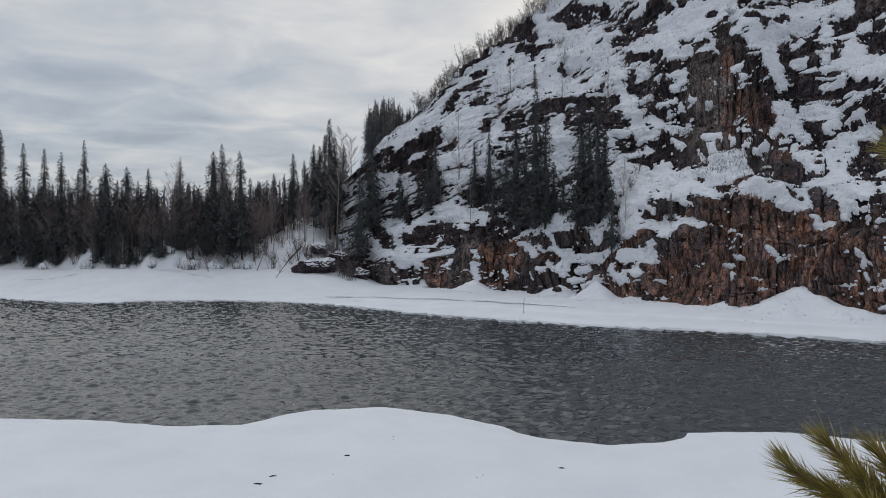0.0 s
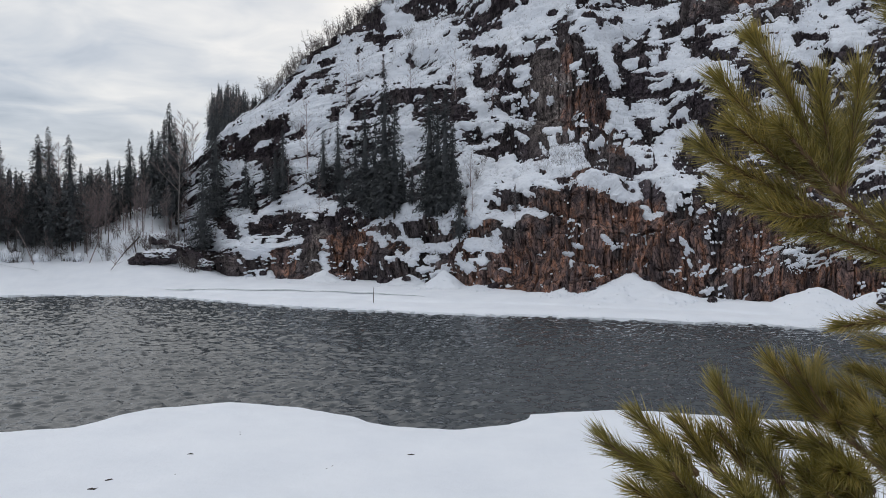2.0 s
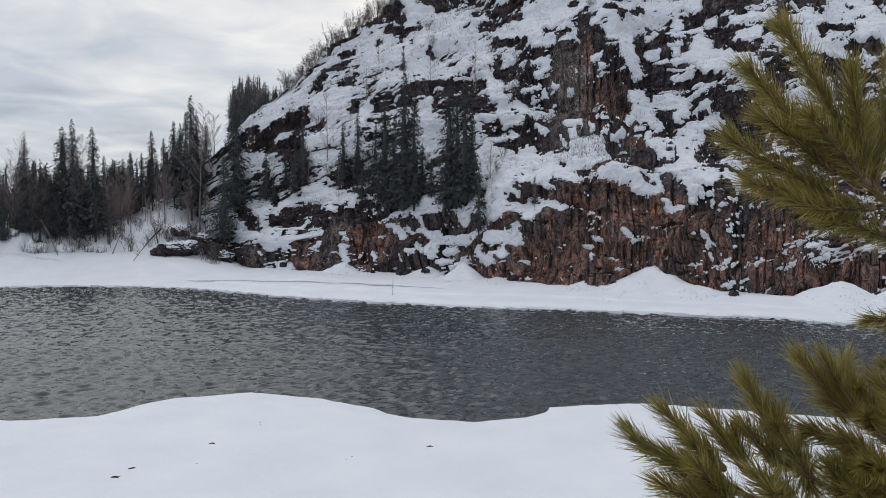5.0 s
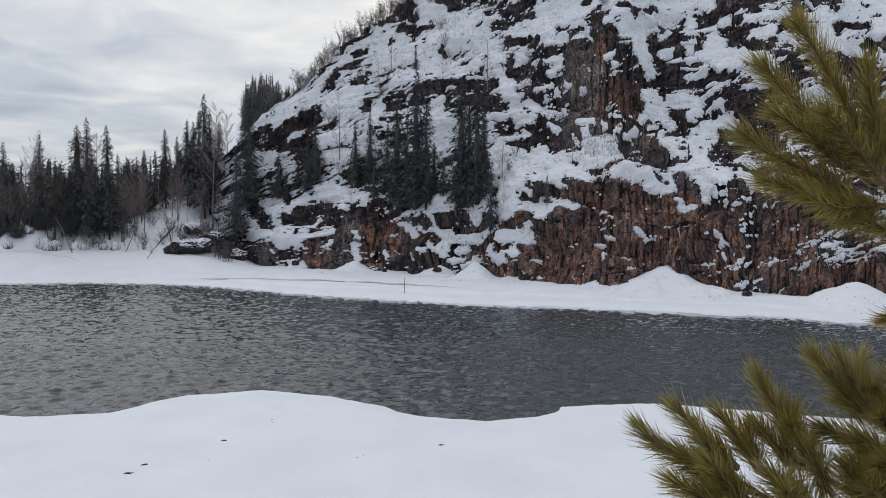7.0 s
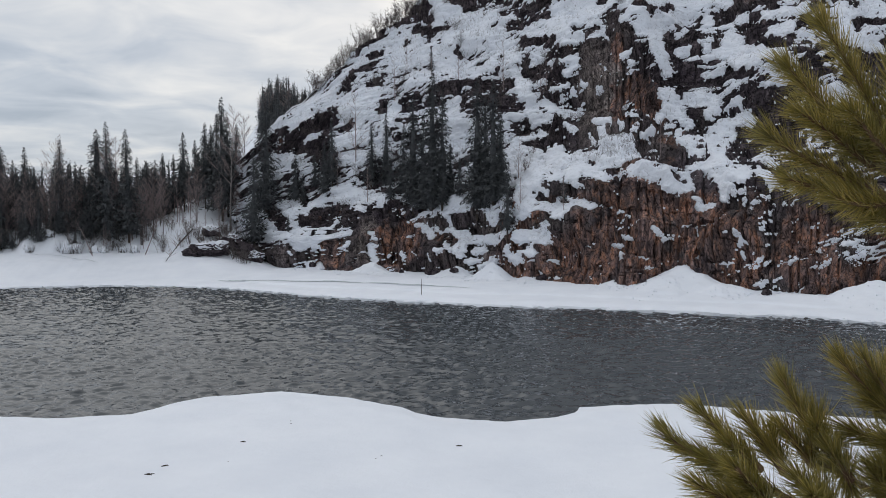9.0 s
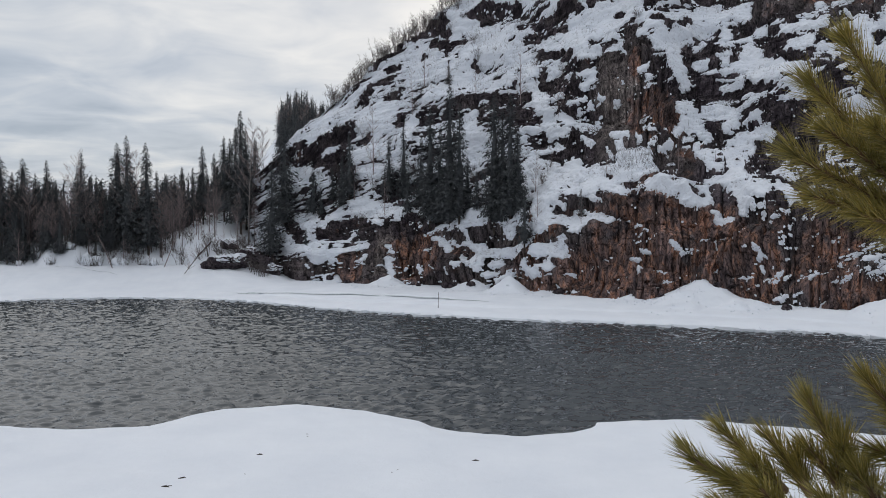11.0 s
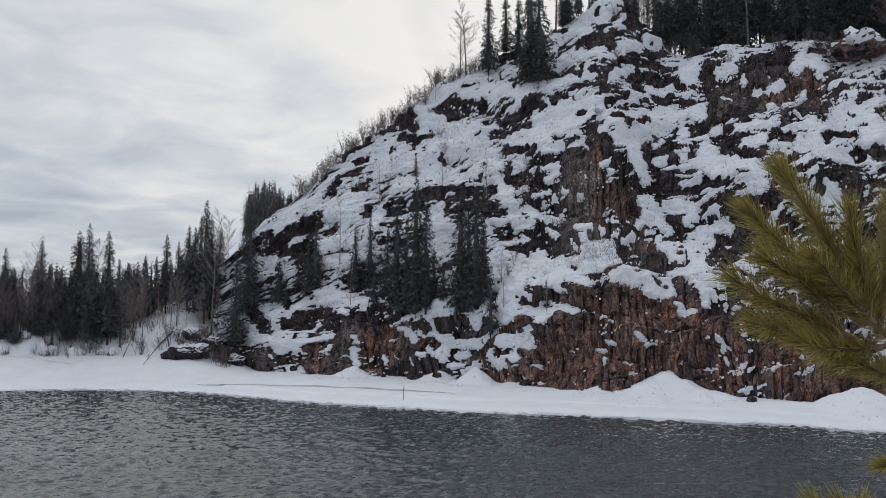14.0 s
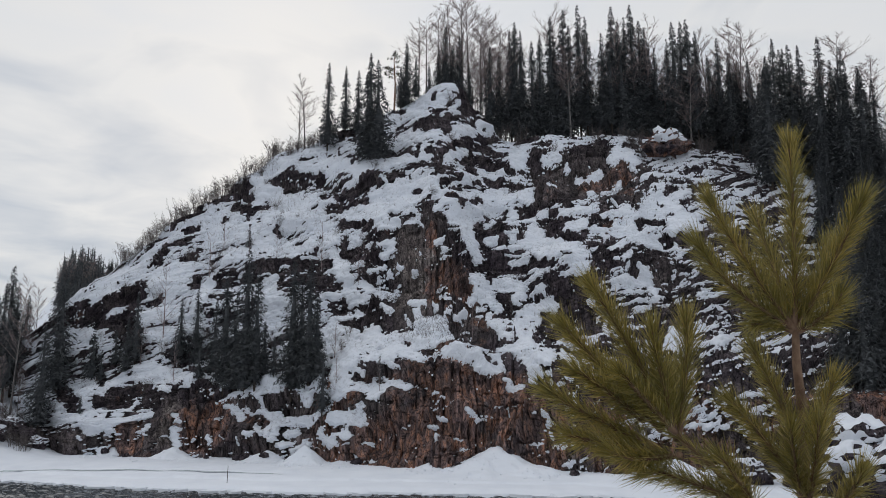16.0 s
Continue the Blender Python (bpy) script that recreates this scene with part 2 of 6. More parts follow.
GREY_BARK = plain("grey_bark", (0.075, 0.062, 0.06), (0.15, 0.13, 0.125), 4, stretch=(1, 1, 0.3))
TWIG = plain("bare_twigs", (0.16, 0.124, 0.122), (0.33, 0.262, 0.256), 3)

# ---- the river ----
FAR_X = [-400, -160, -90, -55, -41, -33, -14.6, 0, 10.8, 23.5, 32.6, 40, 60, 110, 220]
FAR_Y = [210, 138, 108, 98, 92, 95, 91, 77.2, 70.2, 63.7, 58.9, 53, 38, 4, -60]
NEAR_X = [-400, -120, -40, -18.6, -14.6, -11, -8.2, -7.4, -6.9, -5.6, -2.6, 0.4, 2.6, 2.78, 3.6, 6.1, 8.3, 9.2, 9.5, 13.4, 21.7, 40, 90, 220]
NEAR_Y = [110, 52, 35.5, 33.1, 32.7, 31.7, 31.95, 32.9, 33.6, 34.7, 35.3, 33.6, 31.5, 30.8, 29.95, 28.9, 29.3, 29.9, 30.6, 30.8, 26.5, 16, -16, -110]


def water_heights(X, Y):
    ang = 0.25
    u, w = X * math.cos(ang) + Y * math.sin(ang), Y * math.cos(ang) - X * math.sin(ang)
    return 0.072 * fbm(u / 0.55, w / 0.30, 2, 40, 0.6) + 0.035 * (1 - 2 * np.abs(fbm(u / 1.3, w / 0.8, 2, 50))) + 0.03 * fbm(u / 7, w / 5, 2, 47)


def river():
    for xs, ys in ((np.arange(-34, 48, 0.11), np.linspace(25, 50, 240)), (np.arange(-64, 48, 0.17), np.linspace(49.99, 104, 320))):
        X, Y = np.meshgrid(xs, ys)
        me = sheet("river_water", np.stack([X, Y, water_heights(X, Y)], -1))
        tagged(part("river_water", me, WATER), "open dark grey rippled river water between snowy banks", "river", kind="structure")
    bed = soup("river_far_water", [(-1500, -900, -0.25), (1500, -900, -0.25), (1500, 1500, -0.25), (-1500, 1500, -0.25)], [(0, 1, 2, 3)])
    tagged(part("river_outer_water", bed, WATER), "dark open river water running on beyond the bend", "river", kind="structure")


def near_bank():
    xs = np.concatenate([np.linspace(-400, -41, 60), np.arange(-40, 40, 0.22), np.linspace(41, 220, 30)])
    d = np.concatenate([[-0.12, -0.06, 0.0, 0.05], np.linspace(0.12, 3, 24), np.linspace(3.2, 45, 90), np.linspace(50, 900, 14)])
    X, D = np.meshgrid(xs, d)
    edge = 0.9 * np.interp(xs, NEAR_X, NEAR_Y) + 0.1 * spline(NEAR_X, NEAR_Y, xs) + 0.10 * fbm(xs / 1.5, 0 * xs, 3, 3) + 0.05 * fbm(xs / 0.3, 0 * xs, 2, 5)
    Y = edge[None, :] - D
    Z = 0.30 + 0.16 * ease(0, 2.5, D) + 0.02 * np.clip(D, 0, 16) + 5.6 * ease(15, 33, D) + 0.10 * fbm(X / 5, Y / 5, 3, 8) * ease(0.3, 3, D)
    Z = Z + 0.025 * fbm(X / 0.8, Y / 0.8, 3, 9) * ease(0.2, 2, D)
    Z[0], Z[1], Z[2] = -0.3, 0.05, 0.2
    Y[0] = Y[3] - 0.1
    Y[1] = Y[3] - 0.05
    me = sheet("near_bank", np.stack([X, Y, Z], -1)[::-1])
    return tagged(part("ground_near_bank", me, SNOW), "smooth untrodden snow on the near river bank", "ground", kind="structure")


CONES = [(19.6, 80.8, 4, 1.2), (10.9, 88.5, 4.2, 2.5), (24.4, 81.5, 8.5, 2.7), (22.4, 81.5, 4, 1.4), (27.9, 77.5, 4, 1.1), (36.2, 76, 5.5, 2.2), (8.5, 94, 5, 1.6), (2.2, 99, 5.0, 2.0), (39.5, 76, 5, 1.8), (14.5, 87, 5, 1.5), (-1.5, 106, 4, 1.6)]


def far_ground_height(X, Y, D):
    left = 1 - ease(-22, -8, X)
    beach = 0.2 + 0.25 * ease(0, 1.5, D) + left * 2.6 * ease(2, 18, D) + left * (3.2 * ease(18, 22.5, D + 0.8 * fbm(X / 5, X * 0, 3, 75)) + 0.06 * np.clip(D - 22, 0, 200)) + (1 - left) * 0.5 * ease(2, 15, D)
    step = 0.16 * (1 - left) * ease(5.2, 5.5, D + 0.7 * fbm(X / 4, X * 0, 3, 71))
    R = np.hypot(X, Y)
    B = np.degrees(np.arctan2(X, Y))
    nose = ease(-14, -7, B) * (1 - ease(2, 12, B)) * ease(110, 134, R)
    far = 21 * np.exp(-((B + 2.9) / 3.7) ** 4) * ease(185, 290, R) + 9 * ease(180, 420, R) * left + 13 * (1 - left) * ease(185, 290, R) * (1 - ease(0, 6, B))
    Z = beach + step + 5 * nose + far + 0.28 * fbm(X / 7, Y / 7, 4, 21) * ease(1, 12, D) * (0.5 + 0.5 * left)
    for b, r, w, h in CONES:
        p = spot(b, r, 0)
        q = np.hypot(X - p.x, (Y - p.y)) / w
        q = q * (1 + 0.25 * fbm(X / 2.5, Y / 2.5, 3, 61))
        Z = np.maximum(Z, 0.5 + h * (1.12 * np.exp(-1.9 * q ** 1.25) - 0.12) + 0.16 * fbm(X / 0.9, Y / 0.9, 4, 60, 0.68) - 0.5 * (q > 1.3))
    return Z


def far_point_height(x, y):
    d = y - float(spline(FAR_X, FAR_Y, x))
    return float(far_ground_height(np.array([[x]]), np.array([[y]]), np.array([[d]]))[0, 0])


def far_bank():
    xs = np.concatenate([np.linspace(-400, -71, 90), np.arange(-70, 52, 0.3), np.linspace(53, 220, 40)])
    d = np.concatenate([[-0.3, -0.1, 0.0, 0.06], np.linspace(0.15, 30, 130), np.linspace(30.5, 90, 40), np.linspace(93, 420, 40), np.linspace(480, 3000, 10)])
    X, D = np.meshgrid(xs, d)
    edge = spline(FAR_X, FAR_Y, xs) + 0.5 * fbm(xs / 5, 0 * xs, 4, 13) + 1.3 * np.clip(fbm(xs / 4, 0 * xs + 4, 3, 14), -0.1, 0.5) + 0.25 * np.abs(fbm(xs / 1.1, 0 * xs + 4, 3, 16))
    Y = edge[None, :] + D
    Z = far_ground_height(X, Y, D)
    Z[0], Z[1], Z[2] = -0.3, 0.0, 0.14
    me = sheet("far_bank", np.stack([X, Y, Z], -1))
    return tagged(part("ground_far_bank", me, SNOW), "snow-covered far river bank with wind-packed shore ice", "ground", kind="structure")


# ---- the cliff ----
STATION = [-14, -10, -7.5, -5, -2, 2, 6.4, 11.7, 17, 21, 24.5, 30, 37, 43, 50, 60, 78]
BASE_B = [-5.3, -8.2, -7.5, -5, -2, 2, 6.4, 11.7, 17, 21, 24.5, 30, 37, 43, 50, 60, 78]
BASE_R = [161, 133, 120, 113, 107, 99.5, 96, 90, 83, 81, 81.5, 77, 77.5, 80, 84, 92, 115]
TOP_B = [-0.7, -5.0, -7.3, -5, -2, 2, 6.4, 11.7, 17, 21, 24.5, 30, 37, 43, 50, 60, 78]
TOP_R = [160, 137, 124, 124, 126, 127, 128, 129, 131, 133, 134, 136, 138, 139, 140, 146, 160]
TOP_Z = [20, 17, 15.6, 21.0, 27.9, 35.2, 42.6, 49.8, 55.6, 61.0, 52.8, 52.0, 51.0, 46.5, 41, 38, 34]
RISE, RUN = [-0.2, 0, 0.18, 0.25, 0.34, 0.52, 0.75, 1, 1.5], [-0.05, 0, 0.09, 0.17, 0.34, 0.47, 0.70, 1, 1.7]
# where the snow lies and where the rock is bare: station and share of the height
# at both ends of each patch, and its half width, below zero for bare rock
RIDGE_PATCHES = [
    (6.92, 1.0, 8.04, 0.985, 0.44), (6.84, 0.961, 7.4, 0.895, 0.37), (7.4, 0.895, 11.16, 0.769, 0.44), (7.96, 0.787, 11.16, 0.697, 0.59),
    (1.96, 0.979, 4.36, 0.904, 0.26), (11.24, 0.874, 14.68, 0.79, 0.3), (1.4, 0.994, 3.16, 1.0, -0.19), (4.68, 0.985, 6.44, 0.979, -0.19),
    (3.72, 1.0, 4.28, 0.982, -0.15), (8.76, 0.916, 10.28, 0.868, -0.3), (8.12, 0.928, 9.08, 0.886, -0.19), (8.84, 0.886, 9.64, 0.871, -0.22),
    (8.84, 0.925, 10.6, 0.88, -0.15), (5.32, 0.919, 6.28, 0.88, -0.26), (6.36, 0.844, 7.4, 0.862, -0.26), (4.76, 0.877, 5.8, 0.814, -0.19),
    (5.24, 0.973, 5.96, 0.949, -0.15), (6.12, 0.937, 6.52, 0.919, -0.15),
]
RIDGE_MORE_PATCHES = [
    (6.36, 0.97, 6.6, 0.961, -0.11), (10.6, 0.871, 11.8, 0.844, -0.11), (11.08, 0.838, 11.72, 0.832, -0.15), (11.56, 0.772, 12.76, 0.778, -0.19),
    (13.0, 0.745, 14.76, 0.727, -0.26), (11.96, 0.709, 13.4, 0.691, -0.15), (13.8, 0.703, 14.92, 0.688, -0.15), (13.32, 0.646, 14.68, 0.622, -0.11),
    (10.36, 0.97, 10.84, 0.979, -0.07), (12.6, 0.871, 12.92, 0.898, -0.11), (14.04, 0.823, 14.68, 0.82, -0.19), (11.0, 0.73, 11.32, 0.733, -0.15),
]
SUMMIT_PATCHES = [
    (17.08, 0.958, 20.6, 0.961, 0.3), (17.96, 0.994, 21.08, 0.979, 0.26), (17.16, 0.853, 20.76, 0.778, 0.41), (21.24, 0.79, 23.08, 0.964, 0.33),
    (14.68, 0.796, 19.56, 0.736, 0.33), (20.76, 0.886, 22.28, 0.985, -0.63), (19.88, 0.841, 22.44, 0.949, -0.56), (18.68, 0.859, 20.76, 0.811, -0.33),
    (21.72, 0.967, 22.52, 0.985, -0.37), (20.6, 0.946, 21.32, 0.964, 0.11), (21.08, 0.916, 21.64, 0.958, 0.11), (20.44, 0.874, 21.8, 0.925, 0.07),
    (19.88, 0.967, 20.04, 0.964, -0.15), (17.24, 0.997, 17.72, 0.976, -0.22), (13.08, 0.997, 14.12, 0.958, -0.41), (18.2, 0.712, 20.2, 0.688, -0.33),
    (19.96, 0.709, 22.52, 0.811, -0.33), (22.2, 0.811, 24.44, 0.895, -0.44),
]
SUMMIT_MORE_PATCHES = [
    (23.24, 0.907, 24.6, 0.991, -0.26), (16.6, 0.823, 18.52, 0.757, -0.15), (18.76, 0.742, 18.92, 0.76, -0.19), (19.4, 0.739, 20.2, 0.727, -0.11),
    (15.48, 0.739, 16.68, 0.709, -0.41), (17.08, 0.724, 18.2, 0.688, -0.33), (14.84, 0.751, 15.32, 0.748, -0.19), (17.96, 0.709, 18.36, 0.694, 0.11),
    (16.04, 0.736, 16.52, 0.715, 0.11),
]
NECK_PATCHES = [
    (18.76, 0.655, 16.6, 0.679, 0.48), (21.24, 0.64, 23.96, 0.754, 0.22), (23.64, 0.793, 25.08, 0.835, 0.26), (25.96, 0.922, 27.8, 0.895, 0.56),
    (20.84, 0.721, 22.52, 0.793, 0.22), (19.88, 0.646, 21.24, 0.676, -0.26), (22.44, 0.76, 23.0, 0.805, -0.3), (20.44, 0.622, 21.8, 0.661, -0.15),
    (23.72, 0.826, 25.24, 0.859, -0.15), (25.24, 0.847, 26.12, 0.853, -0.15), (24.12, 0.766, 25.48, 0.796, -0.3), (25.48, 0.79, 27.72, 0.766, -0.22),
    (26.52, 1.0, 27.64, 0.988, -0.19), (27.32, 0.856, 27.72, 0.853, -0.3),
]
UPPER_PATCHES = [
    (13.16, 0.67, 17.08, 0.601, 0.44), (15.32, 0.673, 19.64, 0.619, 0.63), (17.08, 0.616, 19.96, 0.595, 0.37), (21.64, 0.55, 24.44, 0.685, 0.67),
    (22.52, 0.568, 22.68, 0.499, 0.81), (24.12, 0.697, 26.92, 0.715, 0.52), (12.76, 0.748, 14.92, 0.724, -0.3), (13.64, 0.706, 14.84, 0.685, -0.15),
    (21.0, 0.583, 21.8, 0.574, -0.33), (22.36, 0.586, 23.24, 0.643, -0.19), (18.44, 0.64, 18.92, 0.625, -0.15), (12.92, 0.646, 15.16, 0.595, -0.26),
    (16.68, 0.592, 17.4, 0.589, -0.19), (23.64, 0.598, 25.0, 0.628, -0.22), (23.48, 0.55, 23.96, 0.529, -0.37), (24.2, 0.547, 26.6, 0.523, -1.04),
    (26.28, 0.649, 27.56, 0.685, -0.33), (25.64, 0.649, 25.8, 0.646, 0.3),
]
UPPER_MORE_PATCHES = [
    (24.12, 0.601, 24.44, 0.604, 0.15), (27.0, 0.58, 27.8, 0.502, 0.3), (24.6, 0.538, 25.16, 0.541, 0.15), (25.16, 0.58, 26.04, 0.592, 0.15),
    (25.48, 0.565, 25.88, 0.571, 0.15), (25.56, 0.544, 26.44, 0.559, 0.22), (25.16, 0.52, 26.84, 0.52, 0.11), (25.56, 0.496, 26.68, 0.502, 0.19),
    (23.96, 0.544, 24.6, 0.565, 0.15), (23.8, 0.583, 24.04, 0.589, 0.15),
]
BUTTRESS_PATCHES = [
    (19.32, 0.574, 20.6, 0.505, -0.52), (17.88, 0.535, 17.96, 0.301, -0.81), (19.32, 0.523, 19.88, 0.283, -0.89), (21.32, 0.412, 22.28, 0.307, -0.96),
    (15.32, 0.559, 16.68, 0.541, -0.48), (15.4, 0.502, 16.52, 0.442, -0.63), (20.84, 0.472, 21.96, 0.475, -0.37), (20.44, 0.52, 20.84, 0.478, -0.19),
    (22.68, 0.454, 22.76, 0.4, -0.37), (14.44, 0.37, 16.68, 0.325, -0.74), (14.44, 0.541, 14.92, 0.385, -0.44), (19.96, 0.556, 20.44, 0.55, 0.15),
    (17.8, 0.55, 18.68, 0.55, 0.19), (18.76, 0.538, 18.84, 0.532, 0.11), (15.88, 0.571, 16.84, 0.562, 0.15), (16.68, 0.574, 17.4, 0.556, 0.15),
    (15.64, 0.529, 17.0, 0.505, 0.15), (16.04, 0.493, 16.84, 0.496, 0.22),
]
BUTTRESS_MORE_PATCHES = [
    (14.92, 0.46, 16.12, 0.46, 0.19), (16.52, 0.445, 16.52, 0.439, 0.19), (17.16, 0.451, 17.48, 0.442, 0.11), (18.84, 0.46, 18.84, 0.451, 0.11),
    (18.2, 0.424, 18.6, 0.418, 0.11), (20.04, 0.472, 20.6, 0.478, 0.19), (20.52, 0.454, 20.84, 0.451, 0.15), (20.44, 0.43, 21.08, 0.436, 0.07),
    (14.44, 0.433, 15.08, 0.409, 0.3), (14.28, 0.391, 14.92, 0.385, 0.33), (16.04, 0.355, 16.68, 0.334, 0.19), (16.12, 0.403, 16.6, 0.382, 0.15),
    (15.88, 0.331, 16.04, 0.331, 0.11), (18.2, 0.331, 19.24, 0.313, 0.22), (17.88, 0.301, 18.12, 0.28, 0.15), (15.8, 0.304, 16.04, 0.307, 0.07),
]
SLAB_PATCHES = [
    (-5.0, 0.883, -2.44, 0.724, -0.63), (-2.12, 0.736, -0.36, 0.718, -0.52), (-0.28, 0.739, 1.08, 0.73, -0.3), (0.04, 0.913, 0.92, 0.856, -0.33),
    (1.32, 0.874, 2.52, 0.871, -0.22), (-1.48, 0.922, -0.68, 0.883, -0.11), (2.2, 0.916, 3.0, 0.913, -0.15), (0.12, 0.646, 0.92, 0.652, -0.19),
    (2.04, 0.784, 3.0, 0.766, -0.19), (0.6, 0.529, 1.24, 0.532, -0.19), (1.56, 0.505, 1.64, 0.502, -0.15), (4.12, 0.757, 4.84, 0.748, -0.15),
    (5.24, 0.745, 5.64, 0.733, -0.11), (2.84, 0.637, 3.88, 0.628, -0.26), (4.2, 0.847, 4.76, 0.832, -0.07), (-1.8, 0.67, -0.36, 0.475, -0.67),
    (-4.68, 0.991, -0.52, 0.871, 0.48), (-5.24, 1.003, -4.52, 0.979, 0.22),
]
SLAB_MORE_PATCHES = [
    (-3.16, 0.889, -1.48, 0.829, 0.52), (-0.52, 0.871, 1.24, 0.937, 0.3), (0.2, 0.571, 1.88, 0.553, 0.52), (0.36, 0.733, 2.44, 0.706, 0.44),
    (1.24, 0.655, 1.8, 0.682, 0.37), (3.4, 0.544, 3.8, 0.61, 0.44), (3.0, 0.502, 3.4, 0.448, 0.52), (0.36, 0.484, 2.04, 0.463, 0.37),
    (4.04, 0.826, 6.36, 0.766, 0.52), (5.0, 0.676, 6.36, 0.703, 0.3), (-4.92, 0.784, -3.4, 0.661, 0.3), (-2.2, 0.697, -1.56, 0.685, 0.19),
    (-4.2, 0.829, -3.8, 0.808, 0.07), (4.84, 0.859, 5.56, 0.859, 0.22),
]
BAND_PATCHES = [
    (6.44, 0.67, 10.44, 0.601, 0.59), (5.16, 0.805, 8.2, 0.712, 0.44), (10.28, 0.622, 10.84, 0.61, 0.48), (12.04, 0.571, 12.84, 0.484, 0.74),
    (12.84, 0.487, 13.88, 0.397, 0.44), (7.8, 0.487, 8.6, 0.439, 0.59), (8.04, 0.4, 8.28, 0.388, 0.52), (12.2, 0.316, 15.32, 0.295, 0.44),
    (11.08, 0.679, 12.44, 0.601, 0.52), (6.92, 0.595, 9.24, 0.577, -0.33), (6.52, 0.592, 8.68, 0.544, -0.33), (9.64, 0.559, 11.96, 0.52, -0.48),
    (10.44, 0.502, 12.44, 0.448, -0.59), (9.8, 0.634, 10.52, 0.631, -0.22), (8.28, 0.721, 8.36, 0.712, -0.22), (12.92, 0.358, 14.6, 0.319, -0.41),
    (13.32, 0.556, 14.44, 0.499, -0.52), (12.52, 0.406, 13.0, 0.385, -0.44),
]
BAND_MORE_PATCHES = [
    (6.92, 0.556, 8.44, 0.544, 0.15), (7.16, 0.577, 7.96, 0.568, 0.07), (11.64, 0.421, 12.92, 0.412, 0.19), (11.72, 0.397, 12.04, 0.397, 0.15),
    (14.12, 0.358, 14.44, 0.346, 0.3), (12.6, 0.346, 13.64, 0.352, 0.22), (13.72, 0.58, 14.52, 0.568, 0.11), (13.56, 0.556, 13.8, 0.556, 0.15),
    (13.96, 0.484, 14.52, 0.49, 0.15),
]
SHELF_PATCHES = [
    (17.16, 0.241, 20.76, 0.247, 0.63), (19.24, 0.268, 20.36, 0.259, 0.59), (18.68, 0.298, 18.76, 0.295, 0.3), (17.4, 0.211, 18.76, 0.205, 0.37),
    (20.84, 0.199, 23.08, 0.208, 0.44), (21.16, 0.214, 22.28, 0.223, 0.15), (23.24, 0.397, 23.72, 0.382, 0.52), (22.6, 0.337, 22.92, 0.358, 0.19),
    (24.52, 0.418, 26.2, 0.421, 0.37), (17.16, 0.244, 18.12, 0.238, -0.19), (21.8, 0.271, 23.08, 0.28, -0.67), (23.8, 0.271, 24.12, 0.331, -0.48),
    (24.92, 0.376, 26.44, 0.373, -0.48), (27.64, 0.316, 28.52, 0.289, -0.44), (27.88, 0.412, 29.08, 0.4, -0.37), (19.0, 0.175, 23.24, 0.181, -0.59),
    (23.32, 0.22, 23.96, 0.214, -0.3), (25.24, 0.214, 26.52, 0.19, -0.44),
]
SHELF_MORE_PATCHES = [
    (24.12, 0.358, 24.52, 0.352, 0.33), (23.96, 0.325, 24.68, 0.316, 0.3), (24.92, 0.301, 25.32, 0.289, 0.15), (20.12, 0.355, 20.28, 0.352, 0.15),
    (20.44, 0.316, 20.52, 0.322, 0.07), (19.96, 0.301, 20.04, 0.298, 0.15), (21.48, 0.286, 22.28, 0.31, 0.15), (25.72, 0.385, 26.36, 0.397, 0.22),
    (26.44, 0.349, 26.28, 0.247, 0.52), (25.24, 0.25, 28.28, 0.22, 0.59), (26.84, 0.373, 29.0, 0.388, 0.26), (27.08, 0.355, 27.24, 0.34, 0.22),
    (27.72, 0.409, 28.36, 0.409, 0.19), (28.28, 0.421, 29.16, 0.424, 0.15), (24.2, 0.229, 24.44, 0.232, 0.22), (23.16, 0.19, 24.92, 0.205, 0.22),
    (22.44, 0.211, 22.92, 0.214, 0.22), (27.16, 0.196, 27.56, 0.19, 0.22),
]
TERRACE_PATCHES = [
    (12.52, 0.307, 15.24, 0.199, 0.74), (13.4, 0.22, 14.2, 0.151, 0.63), (15.24, 0.277, 17.48, 0.229, 0.52), (15.0, 0.223, 17.0, 0.202, 0.44),
    (10.84, 0.313, 11.96, 0.238, 0.44), (22.84, 0.388, 23.24, 0.37, 0.44), (15.24, 0.19, 17.4, 0.181, -0.33), (17.4, 0.178, 19.0, 0.16, -0.3),
    (11.8, 0.202, 12.6, 0.148, 0.3), (15.24, 0.337, 16.68, 0.301, -0.33),
]
FOOT_PATCHES = [
    (-5.0, 0.229, -2.84, 0.181, 0.37), (-3.16, 0.319, -2.28, 0.175, 0.59), (-2.76, 0.154, -1.16, 0.139, 0.44), (-4.92, 0.307, -4.76, 0.283, 0.26),
    (-0.04, 0.343, 2.84, 0.271, 0.52), (-2.28, 0.253, 0.36, 0.268, -0.63), (-0.44, 0.283, 1.4, 0.25, -0.48), (-0.36, 0.133, 1.72, 0.055, -0.74),
    (-0.68, 0.07, 0.52, 0.01, -0.74), (-5.64, 0.07, -3.08, 0.073, -0.74), (-6.28, 0.121, -5.64, 0.076, -0.52), (-2.52, 0.388, -2.04, 0.298, -0.22),
    (-4.84, 0.409, -3.88, 0.289, -0.37), (2.44, 0.208, 4.92, 0.079, -1.04), (1.32, 0.199, 1.64, 0.076, -0.44), (-1.24, 0.154, 0.52, 0.178, 0.26),
    (-1.24, 0.175, -0.28, 0.229, 0.19), (-2.28, 0.292, -1.08, 0.343, 0.22),
]
